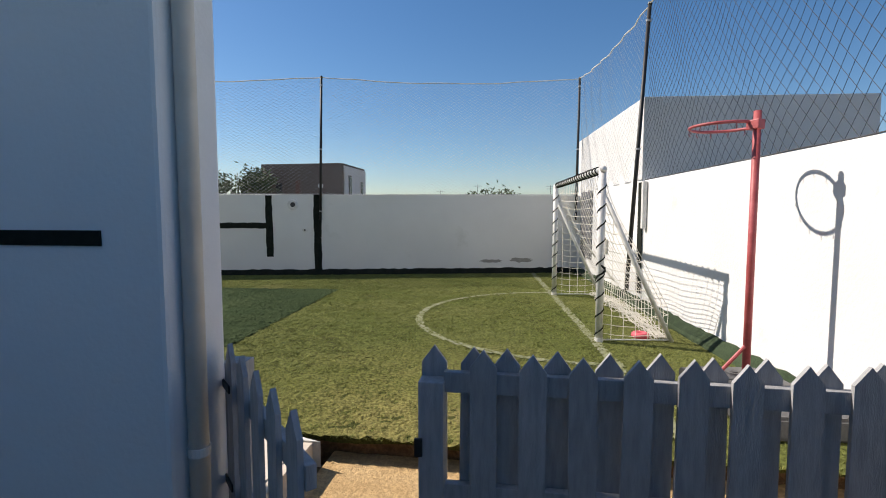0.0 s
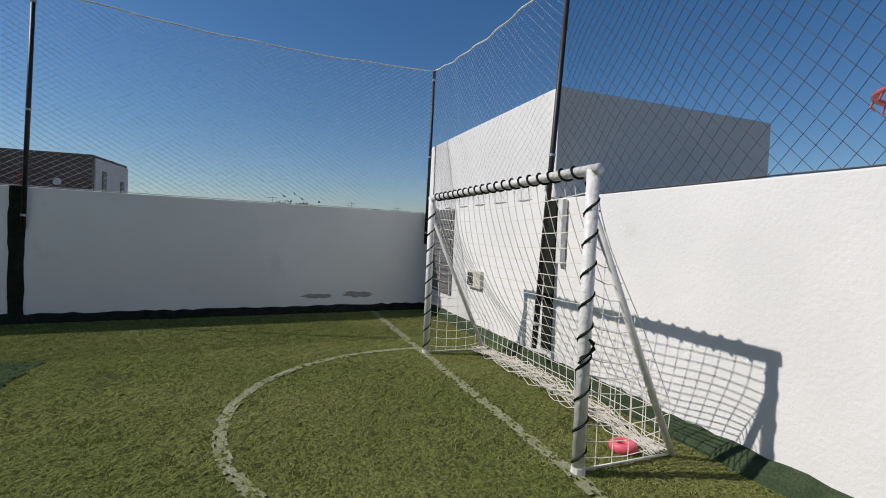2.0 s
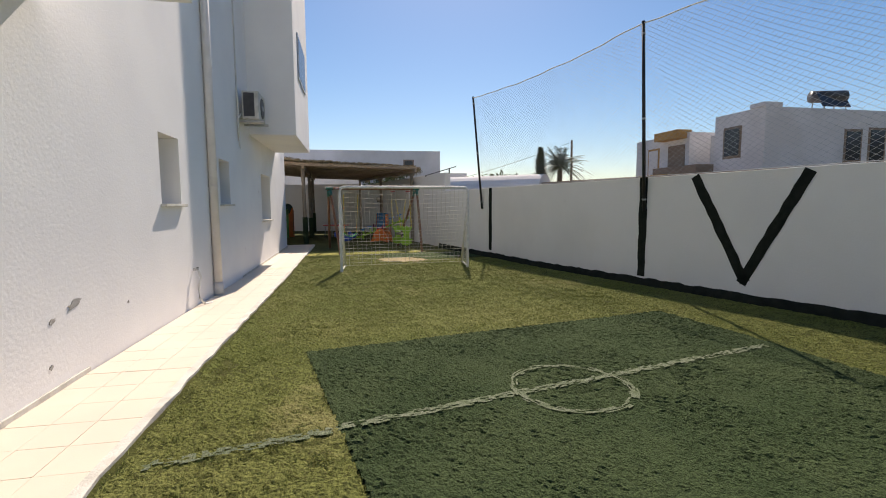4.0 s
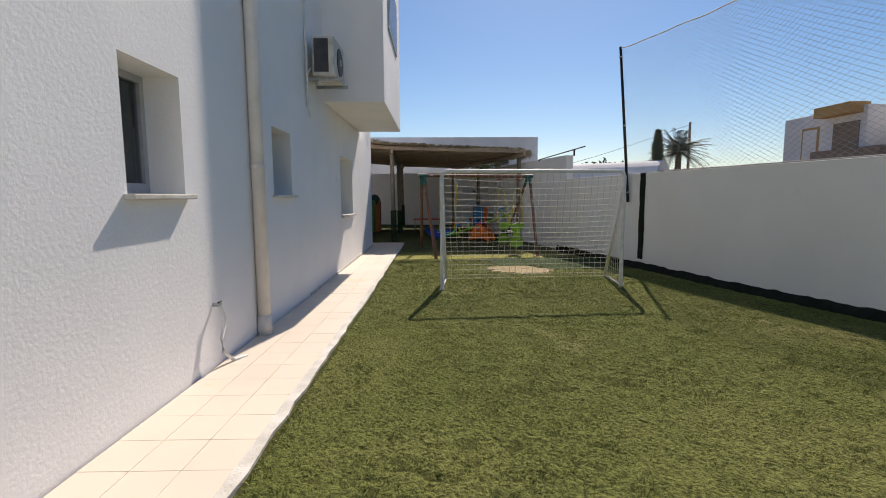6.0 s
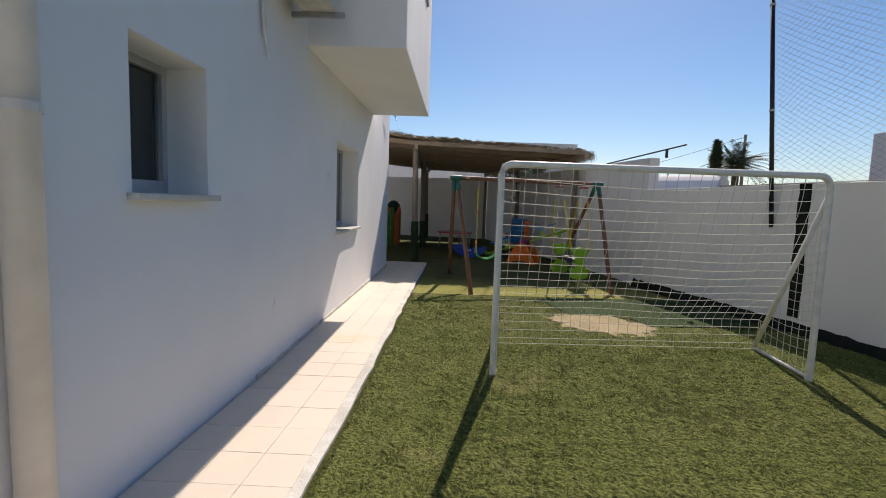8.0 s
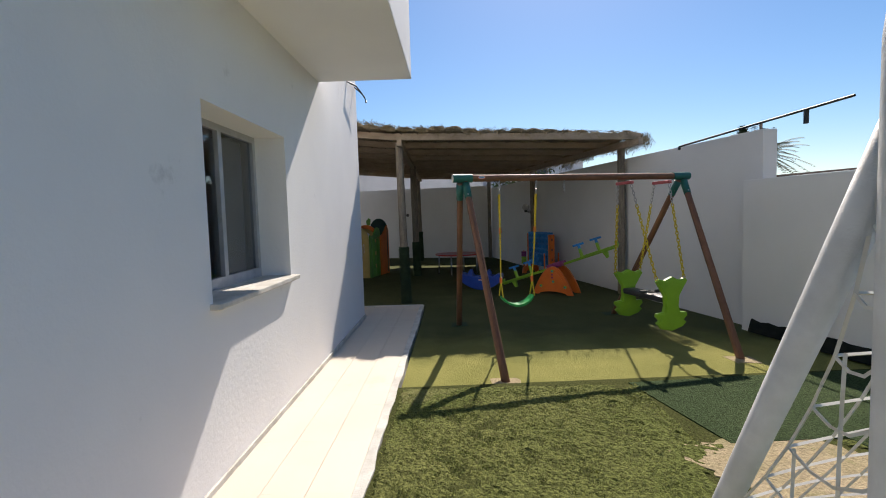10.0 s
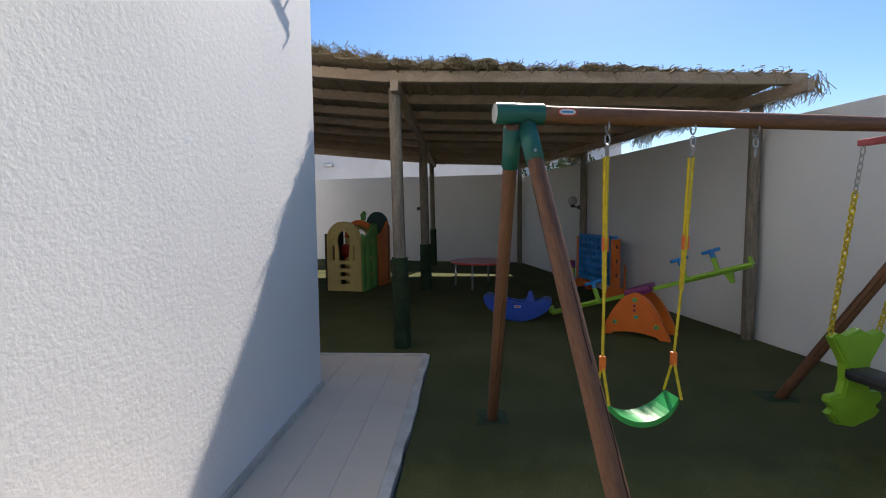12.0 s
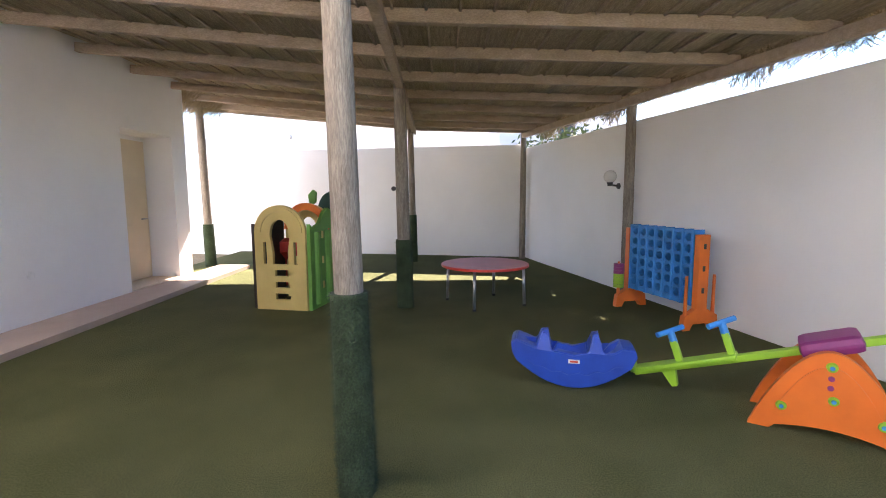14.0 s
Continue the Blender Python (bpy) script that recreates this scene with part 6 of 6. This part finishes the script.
def cypress(at, height, seed):
    rnd = random.Random(seed)
    ob = thing("tree", "slim dark cypress tree", "tree", at)
    part("trunk", rod((0, 0, -0.3), (0, 0, height * 0.9), 0.16, 0.03, 8), M_BARK, ob)
    verts, faces = [], []
    for i in range(2400):
        t = rnd.random() ** 0.8
        r = (1 - t) * height * 0.2 * rnd.uniform(0.3, 1.0) * (1 + 0.3 * math.sin(t * 25))
        a = rnd.uniform(0, 6.28)
        c = Vector((r * math.cos(a), r * math.sin(a), height * (0.08 + 0.92 * t)))
        u = Vector((math.cos(a), math.sin(a), rnd.uniform(0.1, 0.9))) * 0.3
        w = Vector((-math.sin(a), math.cos(a), 0)) * 0.1
        k = len(verts)
        verts += [c - u * 0.3, c + w, c + u, c - w]
        faces.append((k, k + 1, k + 2, k + 3))
    raw("crown", verts, faces, M_PALM, ob)


leafy_tree((-22.8, 38.5, -0.24), 5.2, 2.6, 1500, "thin grey-green tree between the houses", 0.2, 3)
palm_tree((-44.0, 23.4, -0.24), 5.0, 4)
cypress((-39.5, 19.7, -0.24), 6.0, 5)
leafy_tree((-52.0, 21.5, -0.24), 4.2, 3.2, 1500, "low bushy tree beyond the lot", 0.3, 6)
leafy_tree((-50.0, 33.0, -0.24), 3.2, 2.4, 1200, "low round bush beside the utility pole", 0.25, 7)
leafy_tree((-35.8, 6.8, -0.24), 3.6, 1.9, 1600, "olive tree behind the corner of the wall", 0.12, 9)
leafy_tree((-4.0, 95.0, -0.24), 5.0, 6.0, 900, "low distant tree line above the wall", 0.5, 12)


def utility_pole(at, top, to=None):
    ob = thing("utility_pole", "grey concrete utility pole with a single wire", "pole", at)
    part("shaft", rod((0, 0, -0.3), (0, 0, top), 0.16, 0.11, 10), M_STONE, ob)
    if to:
        e = Vector(to) - Vector(at)
        tubes("wire", [[tuple(Vector((0, 0, top - 0.2)).lerp(e, i / 12) - Vector((0, 0, 0.5 * math.sin(math.pi * i / 12)))) for i in range(13)]], 0.02, M_POLE, ob, 4)


utility_pole((-51.3, 28.15, -0.24), 8.4, (-75.0, 15.0, 4.0))


def antenna(at, h, arms):
    ob = thing("antenna", "thin distant roof antenna", "antenna", at, group="distant antennas")
    part("mast", rod((0, 0, -0.2), (0, 0, h), 0.05, 0.04, 6), M_POLE, ob)
    for k in range(arms):
        z = h - 0.25 - 0.45 * k
        part("arm", rod((-0.7, 0, z), (0.7, 0, z), 0.03, 0.03, 5), M_POLE, ob)


for x, y, h, arms in ((-6.0, 82, 6.6, 1), (-2.0, 84, 5.6, 0), (6.5, 88, 6.8, 2), (10.5, 86, 5.8, 2), (15.0, 90, 6.4, 3), (-12.0, 80, 5.6, 1), (18.0, 80, 4.9, 1)):
    antenna((x, y, -0.24), h, arms)


def wall_rail():
    a = on_wall(-20.0, 2.46, -0.1)
    b = on_wall(-17.4, 2.6, -0.1)
    ob = thing("wall_pipe", "thin dark pipe sloping along the wall top", "pipe", a)
    tubes("pipe", [[(0, 0, 0), tuple(b - a)]], 0.015, M_POLE, ob, 6)
    part("bracket", box((-0.015, -0.015, -0.05), (0.015, 0.015, 0.0)), M_POLE, ob)
    q = (b - a) * 0.8
    part("tag", box((q.x - 0.02, q.y - 0.02, q.z - 0.16), (q.x + 0.02, q.y + 0.02, q.z), 0.004), M_POLE, ob)


wall_rail()

# ---- tiles of the walk, last ----
def tiles():
    host = bpy.data.objects["walk_bed"]
    tw, tl = 0.265, 0.325
    me = None
    rnd = random.Random(21)
    for i in range(62):
        for j in range(3):
            x, y = -20.68 + i * (tl + 0.003), 2.19 + j * (tw + 0.003)
            if x > -2.7 and j == 0:
                continue
            if me is None:
                first = part("tile", box((-tl / 2, -tw / 2, -0.01), (tl / 2, tw / 2, 0.004), 0.0012), M_TILE, host)
                me, ob = first.data, first
            else:
                ob = new("tile", me)
                ob.parent = host
            slope = 0.955 if -12.5 < x < -6.5 else 0.0
            ob.location = (x, y, walk_z(x) + 0.014 + rnd.uniform(0, 0.0015))
            ob.rotation_euler = (rnd.uniform(-0.003, 0.003), -radians(slope) + rnd.uniform(-0.002, 0.002), rnd.uniform(-0.004, 0.004))


tiles()


# ---- tufted pile of the pitch ----
def smooth_noise(rng, nx, ny, step):
    """Values between 0 and 1 that vary over about step grid cells."""
    gx, gy = nx // step + 3, ny // step + 3
    g = rng.random((gx, gy))
    u, v = np.arange(nx) / step, np.arange(ny) / step
    iu, iv = u.astype(int), v.astype(int)
    fu, fv = (u - iu)[:, None], (v - iv)[None, :]
    fu, fv = fu * fu * (3 - 2 * fu), fv * fv * (3 - 2 * fv)
    a, b = g[iu][:, iv], g[iu + 1][:, iv]
    c, e = g[iu][:, iv + 1], g[iu + 1][:, iv + 1]
    return (a * (1 - fu) + b * fu) * (1 - fv) + (c * (1 - fu) + e * fu) * fv


def tufted_sheet(name, x0, x1, y0, y1, cell, mean, rough, material, label, seed, panel, coarse=1.0):
    """A fine sheet of uneven tufts, its pits falling below the dark slab top."""
    rng = np.random.default_rng(seed)
    nx, ny = int((x1 - x0) / cell), int((y1 - y0) / cell)
    gx, gy = np.meshgrid(x0 + np.arange(nx) * cell, y0 + np.arange(ny) * cell, indexing="ij")
    broad = smooth_noise(rng, nx, ny, 26)
    h = 0.55 * rng.random((nx, ny)) + coarse * (0.75 * smooth_noise(rng, nx, ny, 2) + 0.5 * smooth_noise(rng, nx, ny, 5)) - 0.275 - coarse * 0.625
    h *= 0.55 + 0.9 * broad
    z = mean + rough * h - 0.1 * np.clip((-6.5 - gx) / 6.0, 0, 1)
    px = gx + rng.uniform(-0.3, 0.3, (nx, ny)) * cell
    py = gy + rng.uniform(-0.3, 0.3, (nx, ny)) * cell
    cx, cy = gx[:-1, :-1] + cell / 2, gy[:-1, :-1] + cell / 2
    ok = (cy < 8.1 + 0.222 * (cx + 15) - 0.05) & (cx < 2.63 - 0.088 * (cy - 7.77) - 0.1)
    if panel:
        ok &= in_panel(cx, cy)
    else:
        ok &= ~in_panel(cx, cy) & ~(np.hypot((cx + 15.0) * 1.25, (cy - 5.62) * 0.9) < 0.62) & ~((cx < -15.45) & (cy > 5.1)) & ~((cx < -14.95) & (cy > 6.2))
    idx = np.arange(nx * ny).reshape(nx, ny)
    faces = np.stack([idx[:-1, :-1], idx[1:, :-1], idx[1:, 1:], idx[:-1, 1:]], -1)[ok]
    me = bpy.data.meshes.new(name)
    me.from_pydata(np.c_[px.ravel(), py.ravel(), z.ravel()].tolist(), [], faces.tolist())
    me.materials.append(material)
    tagged(new(name, me), label, "turf", kind="stuff")


tufted_sheet("turf_tufts", -16.6, 2.95, 2.98, 11.9, 0.032, 0.006, 0.0185, M_TURF, "uneven olive tufts of the worn turf", 3, False)
tufted_sheet("panel_tufts", -7.6, -2.1, 3.7, 8.7, 0.021, 0.014, 0.026, M_TURF_DARK, "uneven dark green tufts of the turf panel", 4, True, 0.25)


# ---- loose turf blades that catch the light ----
def turf_blades(name, n, x0, x1, y0, y1, length, material, label, seed, panel=False):
    """Short blades standing out of the turf, in loose clumps."""
    rng = np.random.default_rng(seed)
    x = rng.uniform(x0, x1, n * 3)
    y = rng.uniform(y0, y1, n * 3)
    clump = np.sin(x * 9.1 + 2 * np.sin(y * 5.3)) * np.sin(y * 8.3 + 2 * np.sin(x * 6.1)) + rng.normal(0, 0.7, n * 3)
    ok = (clump > -0.1) & (y < 8.1 + 0.222 * (x + 15) - 0.1) & (x < 2.63 - 0.088 * (y - 7.77) - 0.1)
    ex = in_panel(x, y)
    ok &= ex if panel else ~ex & ~((np.hypot((x + 15.0) * 1.25, (y - 5.62) * 0.9) < 0.66) | ((x < -15.4) & (y > 5.1)) | ((x < -14.95) & (y > 6.2)))
    x, y = x[ok][:n], y[ok][:n]
    k = len(x)
    z = -0.1 * np.clip((-6.5 - x) / 6.0, 0, 1)
    a = rng.uniform(0, 2 * np.pi, k)
    ln = rng.uniform(0.4, 1.0, k) * length
    wid = 0.0035
    lean = rng.normal(0, 0.9, (2, k)) * ln
    verts = np.empty((k, 3, 3))
    verts[:, 0] = np.c_[x + np.cos(a) * wid, y + np.sin(a) * wid, z]
    verts[:, 1] = np.c_[x - np.cos(a) * wid, y - np.sin(a) * wid, z]
    verts[:, 2] = np.c_[x + lean[0], y + lean[1], z + ln]
    me = bpy.data.meshes.new(name)
    me.from_pydata(verts.reshape(-1, 3).tolist(), [], np.arange(3 * k).reshape(-1, 3).tolist())
    me.materials.append(material)
    tagged(new(name, me), label, "turf blades", kind="stuff")


turf_blades("turf_blades", 300000, -16.5, 2.95, 2.96, 11.8, 0.026, M_BLADE, "short olive turf blades standing in clumps", 1)
turf_blades("panel_blades", 110000, -7.6, -2.1, 3.75, 8.6, 0.018, M_BLADE_DARK, "short dark green blades of the turf panel", 2, panel=True)
